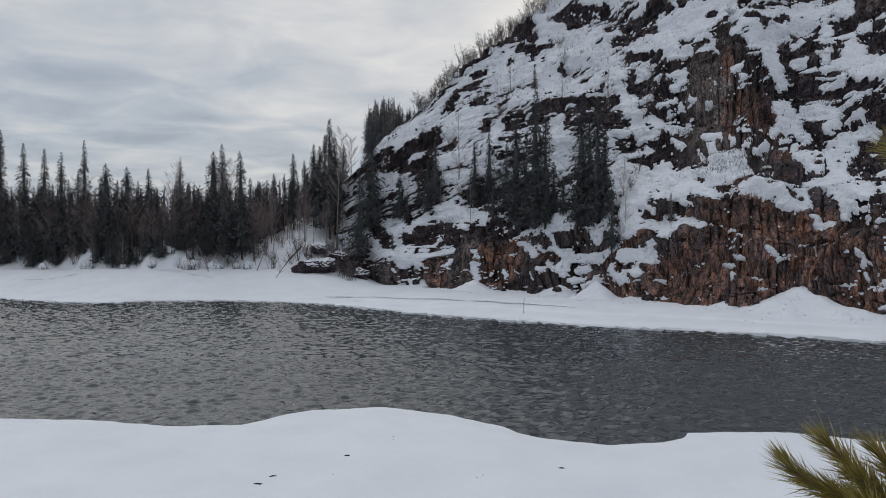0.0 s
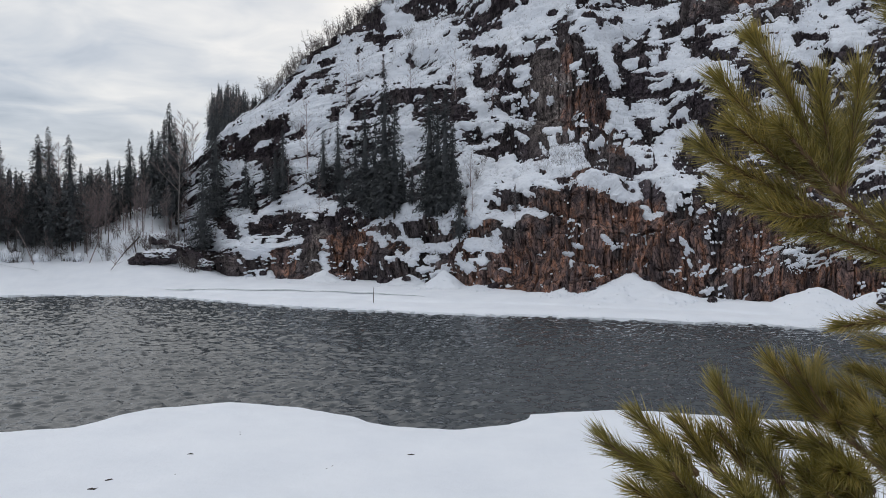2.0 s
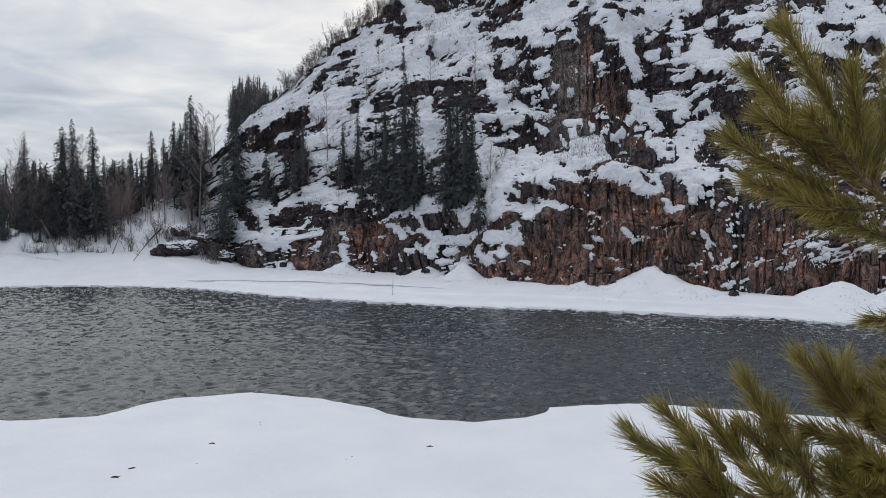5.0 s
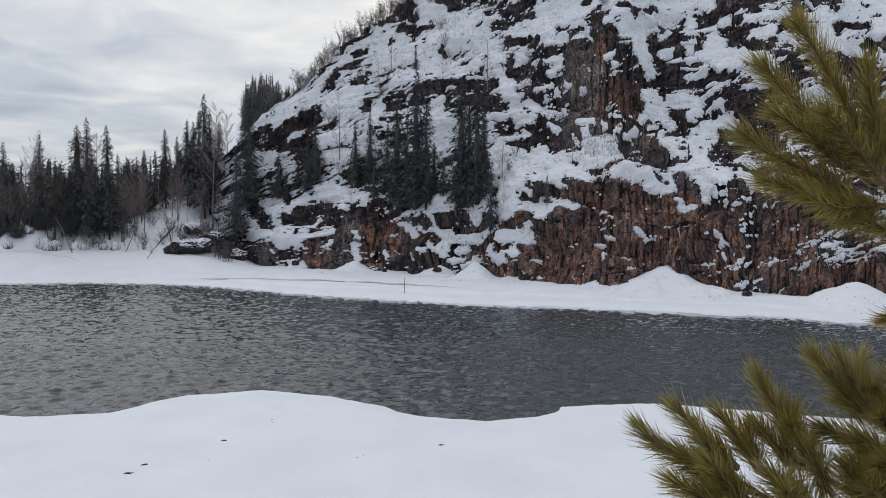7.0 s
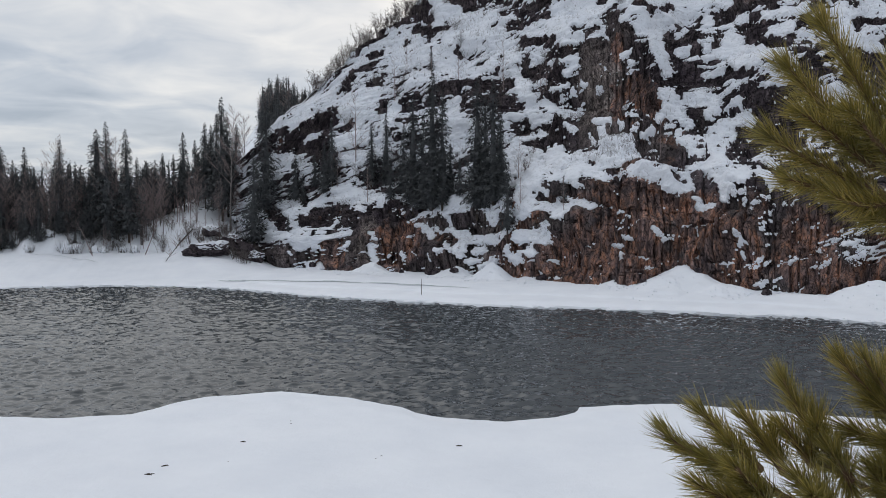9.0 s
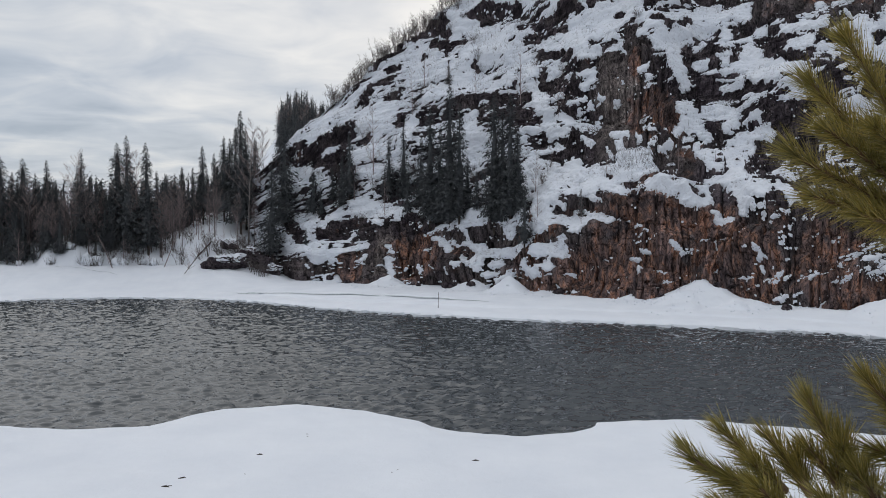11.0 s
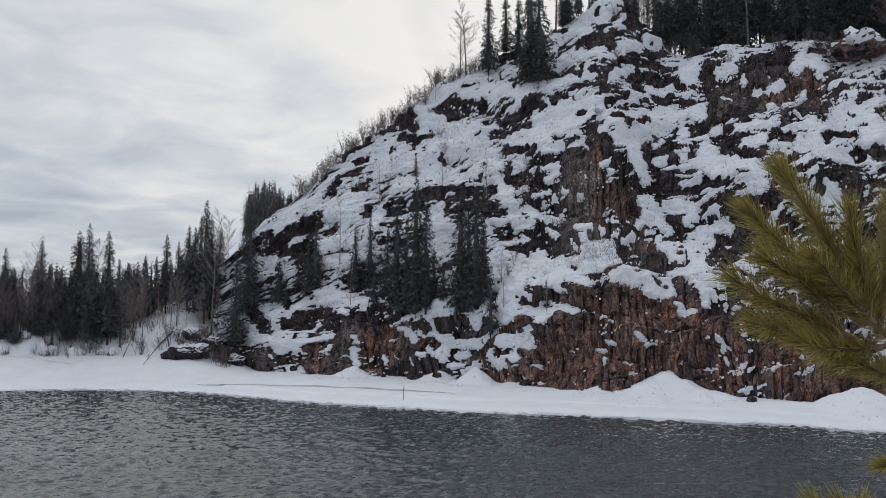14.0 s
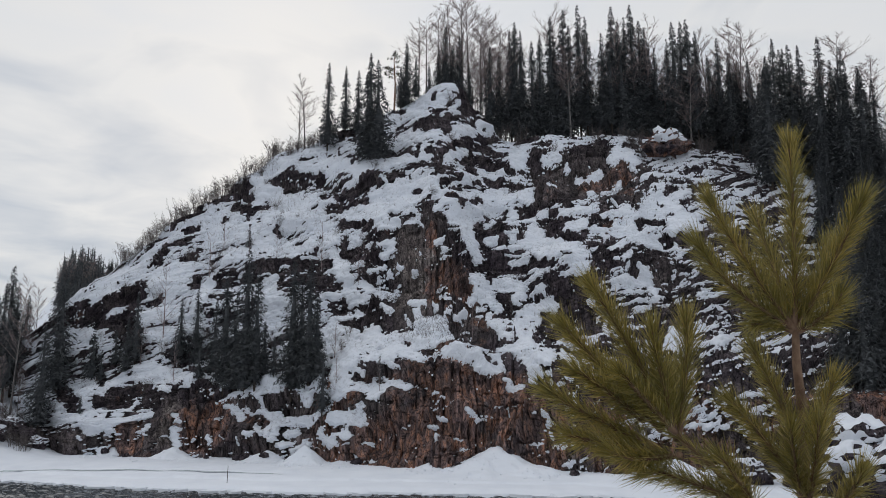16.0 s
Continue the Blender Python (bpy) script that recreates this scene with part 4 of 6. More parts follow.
def cliff_brush():
    """Dead stalks and thin twigs that stick out of the snow on the slopes, too many to count."""
    r = np.random.RandomState(5)
    clumps = np.concatenate([np.stack([r.uniform(-5, 41, 4200), r.uniform(0.24, 1.0, 4200)], -1),
                             np.stack([r.normal(19.6, 1.1, 420), r.normal(0.262, 0.016, 420)], -1),
                             np.stack([r.normal(9, 3.5, 1700), r.normal(0.78, 0.14, 1700)], -1)])
    clumps = clumps[(clumps[:, 1] < 1.01) & (fbm(clumps[:, 0] / 2.2, clumps[:, 1] * 14, 3, 200) > -0.15)]
    n = 5
    s = (clumps[:, 0, None] + r.normal(0, 0.10, (len(clumps), n))).reshape(1, -1)
    v = (clumps[:, 1, None] + r.normal(0, 0.003, (len(clumps), n))).reshape(1, -1)
    order = np.argsort(s[0])
    s, v = s[:, order], v[:, order]
    P, S, rock, d, relief, a, b, tone = cliff_points(s, v)
    e = 0.05
    du, dv = cliff_base(s + e, v) - P, cliff_base(s, v + 0.01) - P
    N = np.cross(du, dv)
    N /= np.linalg.norm(N, axis=-1, keepdims=True)
    root = (P + N * (d - 0.05)[..., None])[0]
    m = len(root)
    way = np.stack([r.normal(0, 0.45, m), r.normal(-0.25, 0.35, m), r.uniform(0.5, 1.3, m)], -1)
    way /= np.linalg.norm(way, axis=-1, keepdims=True)
    tip = root + way * (0.25 + 1.0 * r.random_sample(m) ** 2)[:, None]
    half = np.stack([r.uniform(0.008, 0.02, m), np.zeros(m), np.zeros(m)], -1)
    V = np.stack([root - half, root + half, tip], 1).reshape(-1, 3)
    F = np.arange(3 * m).reshape(-1, 3).tolist()
    tagged(part("dead_brush", soup("dead_brush", V, F), GREY_BARK), "thin dead stalks and twigs sticking out of the snowy slopes", "brush", kind="stuff")


def on_cliff(s, v):
    """A place on the cliff's finished face, for what grows on it."""
    e = 0.02
    ss, vv = np.array([[s - e, s, s + e]] * 3), np.array([[v - 0.004] * 3, [v] * 3, [v + 0.004] * 3])
    P, S, rock, d, relief, a, b, tone = cliff_points(ss, vv)
    N = grid_normals(P)
    return Vector(P[1, 1] + N[1, 1] * d[1, 1])


river()
NEAR = near_bank()
far_bank()
CLIFF = cliff()
cliff_brush()


# ---- trees ----
def tube(V, F, points, radii, sides=5):
    """A tapered limb through the points, added to the lists."""
    start = len(V)
    for i, (p, r) in enumerate(zip(points, radii)):
        ahead = (points[min(i + 1, len(points) - 1)] - points[max(i - 1, 0)]).normalized()
        u = ahead.orthogonal().normalized()
        w = ahead.cross(u)
        for k in range(sides):
            t = 2 * math.pi * k / sides
            V.append(p + (u * math.cos(t) + w * math.sin(t)) * r)
    for i in range(len(points) - 1):
        for k in range(sides):
            o, q = start + i * sides, (k + 1) % sides
            F.append((o + k, o + q, o + sides + q, o + sides + k))
    F.append(tuple(start + (len(points) - 1) * sides + k for k in range(sides)))


def thorn(V, F, p, q, r):
    """A thin three-sided twig that ends in a point."""
    start = len(V)
    ahead = (q - p).normalized()
    u = ahead.orthogonal().normalized()
    w = ahead.cross(u)
    for k in range(3):
        t = 2.1 * k
        V.append(p + (u * math.cos(t) + w * math.sin(t)) * r)
    V.append(q)
    for k in range(3):
        F.append((start + k, start + (k + 1) % 3, start + 3))


def fir_crown(V, F, rng, height, radius, bare, sprays, lean=Vector((0, 0, 0)), foot=Vector((0, 0, 0)), fine=True):
    """Short drooping sprays of needles round a dense heart: a narrow spire over a wide skirt."""
    lobes = [(rng.uniform(0, 6.28), rng.uniform(bare, 1), rng.uniform(0.04, 0.12), rng.uniform(-0.5, 0.45)) for k in range(12)]

    def reach(t, ang):
        q = (t - bare) / (1 - bare)
        r = 1.28 * radius * (1 - q) ** 0.84 * min(1, 0.6 + q * 5) + 0.05 * min(1, (1 - q) * 14)
        for a0, t0, w, g in lobes:
            r *= 1 + g * (0.5 + 0.5 * math.cos(ang - a0)) * math.exp(-((t - t0) / w) ** 2)
        return r

    o = len(V)
    rings = 9 if fine else 5
    for i in range(rings + 1):
        t = bare + (0.9 - bare) * i / rings
        for k in range(6):
            ang = 1.047 * k + i * 0.5
            r = reach(t, ang) * rng.uniform(0.2, 0.5) * (1 - 0.5 * i / rings)
            V.append(foot + lean * t + Vector((math.cos(ang) * r, math.sin(ang) * r, t * height + rng.uniform(-0.2, 0.2))))
    for i in range(rings):
        for k in range(6):
            a, b = o + 6 * i, (k + 1) % 6
            F.extend([(a + k, a + b, a + 6 + b), (a + k, a + 6 + b, a + 6 + k)])
    whorls = int(height * 1.5)
    for i in range(sprays):
        q = 1 - math.sqrt(1 - (i + rng.random()) / sprays * 0.995)
        if i % 5 == 0:
            q = rng.uniform(0.68, 0.995)
        q = min(0.995, (math.floor(q * whorls) + 0.5 + rng.uniform(-0.52, 0.52)) / whorls)
        rise = 1.3 * max(0, q - 0.6)
        t = bare + (1 - bare) * q
        ang = rng.uniform(0, 2 * math.pi)
        R = reach(t, ang)
        L = R * rng.choice((0.55, 0.7, 0.85, 1.0, 1.0, 1.25)) * rng.uniform(0.85, 1.1)
        out = Vector((math.cos(ang), math.sin(ang), 0))
        across = Vector((-out.y, out.x, 0))
        origin = foot + Vector((0, 0, t * height + 0.18 * L)) + lean * t
        droop = rng.uniform(0.25, 0.65)
        # a bough of small hanging twigs
        for k in range(6 if fine else 3):
            q = rng.uniform(0.3, 1.0)
            sway = rng.gauss(0, 0.22) * q
            p = origin + out * (L * q) + across * (L * sway) + Vector((0, 0, -droop * L * q * q + 0.10 * L * (1 - q)))
            size = (0.16 + 0.20 * min(L, 1.5)) * rng.uniform(0.6, 1.3) * (1 if fine else 1.7)
            way = (out * rng.uniform(0.2, 1.0) + across * rng.gauss(0, 0.7) + Vector((0, 0, rng.uniform(-1.0, 0.1) + rise))).normalized()
            flat = way.cross(Vector((rng.gauss(0, 0.5), rng.gauss(0, 0.5), 1))).normalized() * size * rng.uniform(0.14, 0.26)
            o = len(V)
            V.extend([p + flat, p - flat, p + way * size])
            F.append((o, o + 1, o + 2))


def fir(rng, height=16.0, radius=2.1, bare=0.10, sprays=800, material=None):
    base = new("fir_tree")
    V, F = [], []
    lean = Vector((rng.uniform(-1, 1), rng.uniform(-1, 1), 0)) * 0.012 * height
    axis = [Vector((0, 0, -0.8)) + lean * 0, Vector((0, 0, height * 0.4)) + lean * 0.4, Vector((0, 0, height)) + lean]
    tube(V, F, axis, [height * 0.006 + 0.04, height * 0.004 + 0.03, 0.008], 6)
    part("trunk", soup("trunk", V, F, True), BARK, base)
    V, F = [], []
    fir_crown(V, F, rng, height, radius, bare, sprays, lean)
    part("crown", soup("crown", V, F), material or CONIFER, base)
    return base


def bare_tree(rng, height=14.0, limbs=24, first=0.3, spread=0.26, name="birch_tree", trunk=None, twigs=6):
    base = new(name)
    V, F = [], []
    bend = Vector((rng.uniform(-1, 1), rng.uniform(-1, 1), 0)) * 0.05 * height

    def axis(t):
        return Vector((0, 0, -0.5 + (height + 0.5) * t)) + bend * t * t

    tube(V, F, [axis(t) for t in (0, 0.3, 0.6, 0.85, 1)], [height * 0.006 + 0.03, height * 0.0045 + 0.02, height * 0.003 + 0.012, 0.018, 0.007], 5)
    part("trunk", soup("trunk", V, F, True), trunk or BIRCH, base)
    V, F = [], []
    for i in range(limbs):
        t = first + (0.97 - first) * (i + rng.random()) / limbs
        ang = rng.uniform(0, 2 * math.pi)
        L = height * spread * (1 - 0.72 * (t - first) / (1 - first)) * rng.uniform(0.6, 1.15)
        out = Vector((math.cos(ang), math.sin(ang), 0))
        p = axis(t)
        d = (out + Vector((0, 0, rng.uniform(0.7, 1.5)))).normalized()
        mid = p + d * L * 0.55
        tip = mid + (d + Vector((0, 0, 0.25)) + out * 0.2).normalized() * L * 0.5
        tube(V, F, [p, mid, tip], [0.012 + 0.006 * L, 0.014, 0.006], 3)
        for j in range(twigs):
            q = rng.uniform(0.25, 1)
            s = p.lerp(mid, q / 0.55) if q < 0.55 else mid.lerp(tip, (q - 0.55) / 0.45)
            e = s + (d + Vector((rng.uniform(-1, 1), rng.uniform(-1, 1), rng.uniform(-0.3, 0.9))) * 0.8).normalized() * L * rng.uniform(0.2, 0.42)
            thorn(V, F, s, e, 0.013)
            for k in range(4):
                s2 = s.lerp(e, rng.uniform(0.3, 1))
                e2 = s2 + ((e - s).normalized() + Vector((rng.uniform(-1, 1), rng.uniform(-1, 1), rng.uniform(-0.6, 0.6))) * 0.7).normalized() * L * rng.uniform(0.08, 0.2)
                thorn(V, F, s2, e2, 0.009)
    part("crown", soup("bare_crown", V, F), TWIG, base)
    return base


def shrub(rng, height=2.2):
    base = new("bare_shrub")
    V, F = [], []
    for i in range(9):
        ang = rng.uniform(0, 2 * math.pi)
        out = Vector((math.cos(ang), math.sin(ang), 0))
        p = out * rng.uniform(0, 0.35) + Vector((0, 0, -0.3))
        tip = p + Vector((0, 0, height * rng.uniform(0.6, 1.1))) + out * height * rng.uniform(0.1, 0.45)
        mid = p.lerp(tip, 0.5) + Vector((0, 0, 0.12 * height))
        tube(V, F, [p, mid, tip], [0.024, 0.018, 0.006], 3)
        for j in range(9):
            q = rng.uniform(0.3, 1)
            s = p.lerp(mid, q * 2) if q < 0.5 else mid.lerp(tip, q * 2 - 1)
            e = s + Vector((rng.uniform(-1, 1), rng.uniform(-1, 1), rng.uniform(0.1, 1.3))).normalized() * height * rng.uniform(0.12, 0.34)
            thorn(V, F, s, e, 0.013)
            for k in range(3):
                s2 = s.lerp(e, rng.uniform(0.3, 0.9))
                thorn(V, F, s2, s2 + Vector((rng.uniform(-1, 1), rng.uniform(-1, 1), rng.uniform(0, 1))).normalized() * height * 0.13, 0.010)
    part("bush", soup("bush", V, F), GREY_BARK, base)
    return base


class Nursery:
    """A few built examples of a kind of tree, each planted once and then copied."""

    def __init__(self, makers, label, category, group):
        self.trees = [(tagged(make(), label, category, group), h) for make, h in makers]
        self.used = set()
        self.group = group

    def plant(self, where, height, rng, label="", group="", width=1.0, which=None):
        k = rng.randrange(len(self.trees)) if which is None else which
        ob, h = self.trees[k]
        f = height / h
        m = pose(where[0], where[1], where[2], 0, 0, rng.uniform(0, 360)) @ Matrix.Diagonal((f * width, f * width, f, 1))
        if k not in self.used:
            self.used.add(k)
            ob.matrix_basis = m
            got = ob
        else:
            keep = ob.scale.copy()
            ob.scale = (1, 1, 1)
            got = copy_thing(ob, m)
            ob.scale = keep
        return tagged(got, label, group=group)


rng = random.Random(7)
FIRS = Nursery([(lambda: fir(rng, 16, 1.75, 0.03), 16), (lambda: fir(rng, 16, 1.55, 0.08), 16), (lambda: fir(rng, 16, 1.95, 0.02), 16),
                (lambda: fir(rng, 16, 1.65, 0.24, 600), 16), (lambda: fir(rng, 16, 1.35, 0.12, 640), 16), (lambda: fir(rng, 16, 1.75, 0.16, 700), 16)],
               "dark green slender fir tree standing in snow", "fir tree", "firs of the river valley")
STEMMED = Nursery([(lambda: fir(rng, 16, 1.7, 0.12, 760), 16), (lambda: fir(rng, 16, 1.5, 0.22, 640), 16), (lambda: fir(rng, 16, 1.6, 0.17, 700), 16)],
                  "dark fir with a long bare stem over open snow", "fir tree", "stemmed firs of the bank")
RAGGED = Nursery([(lambda: fir(rng, 14, 1.4, 0.05, 640), 14), (lambda: fir(rng, 14, 1.15, 0.10, 560), 14), (lambda: fir(rng, 14, 1.55, 0.04, 680), 14)],
                 "dark ragged fir rooted on the snowy cliff face", "fir tree", "firs on the cliff")
THIN = Nursery([(lambda: fir(rng, 6, 0.85, 0.05, 260), 6), (lambda: fir(rng, 6, 0.65, 0.1, 220), 6)], "small thin young fir on a snowy ledge", "fir tree", "young firs")
BIRCHES = Nursery([(lambda: bare_tree(rng, 14, 34, 0.28, 0.26, twigs=11), 14), (lambda: bare_tree(rng, 14, 30, 0.42, 0.22, twigs=11), 14), (lambda: bare_tree(rng, 14, 32, 0.33, 0.29, twigs=11), 14)],
                  "leafless pale-barked birch in winter", "birch tree", "bare birches")
GREY_TREES = Nursery([(lambda: bare_tree(rng, 11, 24, 0.15, 0.27, "bare_tree", GREY_BARK), 11), (lambda: bare_tree(rng, 11, 22, 0.25, 0.32, "bare_tree", GREY_BARK), 11)],
                     "leafless grey-brown tree in the river wood", "bare tree", "bare trees of the river wood")
ALDERS = Nursery([(lambda: bare_tree(rng, 7, 18, 0.15, 0.25, "bare_tree", TWIG), 7), (lambda: bare_tree(rng, 7, 16, 0.2, 0.32, "bare_tree", TWIG), 7)],
                 "leafless grey-brown small tree rooted among rocks", "bare tree", "bare small trees")
SHRUBS = Nursery([(lambda: shrub(rng, 2.2), 2.2), (lambda: shrub(rng, 1.8), 1.8), (lambda: shrub(rng, 2.6), 2.6)], "leafless twiggy shrub poking out of snow", "shrub", "bare shrubs")

# station, share of height, tree height
CLIFF_FIRS = [(6.7, 0.19, 17.9), (5.2, 0.223, 14.6), (7.4, 0.184, 15.5), (5.9, 0.205, 12.4), (8.0, 0.226, 6.9), (10.0, 0.172, 16.1), (11.3, 0.178, 14.7), (10.6, 0.169, 13.9),
              (2.2, 0.343, 8.8), (-0.4, 0.379, 10.0), (-5.6, 0.145, 14.7), (-5.1, 0.409, 16.4), (3.2, 0.331, 10.3), (4.4, 0.292, 9.6), (11.8, 0.185, 10.5), (-0.9, 0.36, 7.5)]
for s, v, h in CLIFF_FIRS:
    RAGGED.plant(on_cliff(s, v) - Vector((0, 0, 0.3)), h, rng, width=1.08)
for s, v, h in [(12.6, 0.1, 6.9), (3.6, 0.253, 4.9), (-3.3, 0.2, 2.4), (-3.2, 0.4, 6.8), (16.2, 0.16, 3.2), (6.4, 0.7, 3.2), (-1.9, 0.42, 5.0), (-2.6, 0.36, 4.2), (8.9, 0.2, 5.0)]:
    THIN.plant(on_cliff(s, v), h, rng)
for s, v, h in [(1.3, 0.45, 9.6), (6.5, 0.67, 4.0), (3.9, 0.63, 7.0), (8.4, 0.61, 4.3), (11.5, 0.52, 6.8), (14.2, 0.43, 5.0), (13.5, 0.13, 5.1), (16.5, 0.14, 3.7), (-0.1, 0.37, 5.5),
                (1.9, 0.27, 5.2), (4.7, 0.74, 5.2), (14.6, 0.44, 5.3), (12.9, 0.23, 5.4), (17.8, 0.24, 3), (23.0, 0.27, 4)]:
    ALDERS.plant(on_cliff(s, v), h, rng)
# along the left ridge: shrubs and little trees
for k in range(78):
    s = -2 + 14.5 * (k + rng.random()) / 78
    SHRUBS.plant(on_cliff(s, 1.0 + rng.uniform(-0.03, 0.02)), rng.uniform(1.2, 3.4), rng)
for k in range(60):
    SHRUBS.plant(on_cliff(rng.uniform(-6, 22), rng.uniform(0.2, 0.95)), rng.uniform(0.8, 2.2), rng)
# station, tree height on the cliff's crown
CROWN_FIRS = [(12.0, 0.93, 15.9), (13.3, 0.982, 12.6), (14.2, 0.973, 11.6), (15.3, 0.80, 17.9), (15.9, 0.79, 16.7), (15.1, 0.84, 13.5), (18.0, 1.0, 12.3), (17.6, 1.0, 8.3), (18.7, 1.0, 8.5), (19.7, 1.01, 6.5),
              (20.8, 1.02, 13.5), (21.6, 1.02, 12.7), (20.4, 1.02, 9), (22.3, 1.02, 9), (21.2, 1.03, 11), (24.0, 1.03, 16.9), (24.8, 1.03, 16.6), (25.7, 1.03, 21.8), (26.0, 1.03, 23.9), (26.5, 1.03, 21.9)]
EAST_FIRS = [(27.4, 19.6), (28.0, 20.8), (28.8, 23.9), (29.7, 25.8), (30.2, 22.8), (30.9, 26.8), (31.4, 24.3), (32.6, 20.9), (33.3, 26.0), (33.8, 23.5), (34.3, 24.2), (34.9, 27.1), (35.4, 24.0), (35.8, 22.5), (36.4, 18.8),
             (37.3, 20.7), (37.8, 24.3), (38.2, 24.6), (38.9, 25.7), (39.2, 23.4), (40.2, 19.0), (40.8, 22.7), (41.5, 20.0), (42.8, 19.2), (44.4, 24.4), (44.8, 22.5), (45.1, 23.0), (45.5, 23.9), (46.2, 24.2), (47.3, 26.0),
             (47.9, 21.8), (48.5, 24.0), (48.8, 21.6), (49.5, 20.8), (50.3, 19.0)]
for s, v, h in CROWN_FIRS + [(s, 1.03, h) for s, h in EAST_FIRS]:
    FIRS.plant(on_cliff(s, v) - Vector((0, 0, 0.4)), h, rng, "tall dark fir on the snowy crown of the cliff", "firs on the crown", which=rng.choice((0, 1, 2, 4)), width=1.1 if h < 18 else 0.95)
for k in range(60):
    s = rng.uniform(24.5, 58)
    FIRS.plant(on_cliff(s, rng.uniform(0.99, 1.25) if s < 43 else rng.uniform(0.78, 1.25)) - Vector((0, 0, 0.4)), rng.uniform(12, 19) + (2 if s > 28 else -2), rng, "tall dark fir on the snowy crown of the cliff", "firs on the crown", width=1.1)
for k in range(26):
    s = rng.uniform(23, 54)
    BIRCHES.plant(on_cliff(s, rng.uniform(1.0, 1.12)) - Vector((0, 0, 0.3)), rng.uniform(16, 23) * (0.75 if s < 24 else 1), rng, group="birches on the crown")
for s, v, h in [(10.4, 0.985, 12.8), (10.0, 0.985, 11), (18.8, 1.03, 16.6), (19.4, 1.03, 17.1), (20.3, 1.03, 17.1), (21.2, 1.04, 20.9), (21.9, 1.04, 22.9), (22.4, 1.04, 22.8), (23.3, 1.04, 22.2), (23.8, 1.04, 22.7), (24.8, 1.04, 22.9),
                (29.3, 1.06, 25.4), (30.1, 1.0, 18.0), (36.0, 1.05, 23.6), (38.7, 0.98, 16.5), (40.2, 1.06, 23.7), (41.5, 1.06, 25.3), (42.1, 1.06, 26.4), (43.1, 1.06, 24.3), (48.2, 1.05, 26.4), (49.8, 1.05, 23.2)]:
    BIRCHES.plant(on_cliff(s, v) - Vector((0, 0, 0.3)), h, rng, group="birches on the crown", width=1.45)
# slim bare stems in the wood behind the summit
for k in range(40):
    s = rng.uniform(21.5, 52)
    BIRCHES.plant(on_cliff(s, rng.uniform(1.03, 1.15)) - Vector((0, 0, 0.3)), rng.uniform(11, 17), rng, group="birches on the crown", width=0.8)
for k in range(46):
    FIRS.plant(on_cliff(rng.uniform(46.5, 60), rng.uniform(0.2, 0.9)) - Vector((0, 0, 0.4)), rng.uniform(9, 17), rng, "dark fir in the steep snowy gully beside the cliff", "firs of the gully")
for k in range(22):
    FIRS.plant(on_cliff(rng.uniform(45.5, 54), rng.uniform(0.2, 0.75)) - Vector((0, 0, 0.4)), rng.uniform(9, 16), rng, "dark fir in the steep snowy gully beside the cliff", "firs of the gully", which=rng.choice((0, 2)), width=1.1)
# low growth under the crown's trees
for k in range(40):
    SHRUBS.plant(on_cliff(rng.uniform(20, 50), rng.uniform(0.9, 1.06)), rng.uniform(1.5, 3.5), rng)

# bearing, distance, height: the front of the wood on the far bank
BANK_FIRS = [(-29.2, 118, 16.5), (-27.8, 122, 14.8), (-26.7, 118, 14.4), (-25.7, 124, 14.7), (-24.3, 120, 15.2), (-23.0, 118, 13.2), (-21.7, 125, 12.2), (-20.3, 130, 11.7), (-18.3, 121, 12.5),
             (-15.5, 116, 15.9), (-14.2, 118, 15.7), (-16.1, 122, 14.2), (-13.6, 126, 10.5)]
STEM_FIRS = [(-12.05, 128, 10.3), (-10.64, 128, 12.5), (-9.24, 126, 13.3), (-8.87, 127, 12.8), (-8.12, 122, 18.6), (-7.75, 124, 15.6), (-11.3, 131, 9.5), (-9.9, 132, 10.5), (-7.2, 130, 13.5), (-8.5, 131, 14.0), (-13.0, 130, 9.8)]
def wood_spot(b, r, least=20.5):
    """A place in the river wood, no nearer to the shore than the bluff's top."""
    p = spot(b, r, 0)
    while p.y - float(spline(FAR_X, FAR_Y, p.x)) < least:
        r += 1.5
        p = spot(b, r, 0)
    p.z = far_point_height(p.x, p.y) - 0.3
    return p, r


for b, r, h in BANK_FIRS:
    p, r2 = wood_spot(b, r)
    h *= r2 / r
    FIRS.plant(p, h, rng, "dark fir at the edge of the snowy river wood", "firs of the river wood", width=1.3 if h < 16 else 1.0)
for b, r, h in STEM_FIRS:
    STEMMED.plant(wood_spot(b, r)[0], h, rng, width=1.15)
for k in range(62):
    b = rng.uniform(-38, -13.5)
    p, r2 = wood_spot(b, rng.uniform(116, 136))
    FIRS.plant(p, rng.uniform(6.5, 9.5) + (2.5 if b < -21 else 0), rng, "dark fir inside the snowy river wood", "firs of the river wood", width=1.2)


def deep_wood(name, count, bearings, distances, heights, label, sprays=110, width=(0.12, 0.18)):
    """The trees further back, which nobody could count, in one mesh."""
    V, F = [], []
    for k in range(count):
        p, r = wood_spot(rng.uniform(*bearings), rng.uniform(*distances), 26)
        h = rng.uniform(*heights)
        tube(V, F, [p, p + Vector((0, 0, h * 0.95))], [0.14, 0.01], 3)
        fir_crown(V, F, rng, h, h * rng.uniform(*width), rng.uniform(0.05, 0.2), sprays, foot=p, fine=False)
    tagged(part(name, soup(name, V, F), CONIFER), label, "woods", kind="stuff")


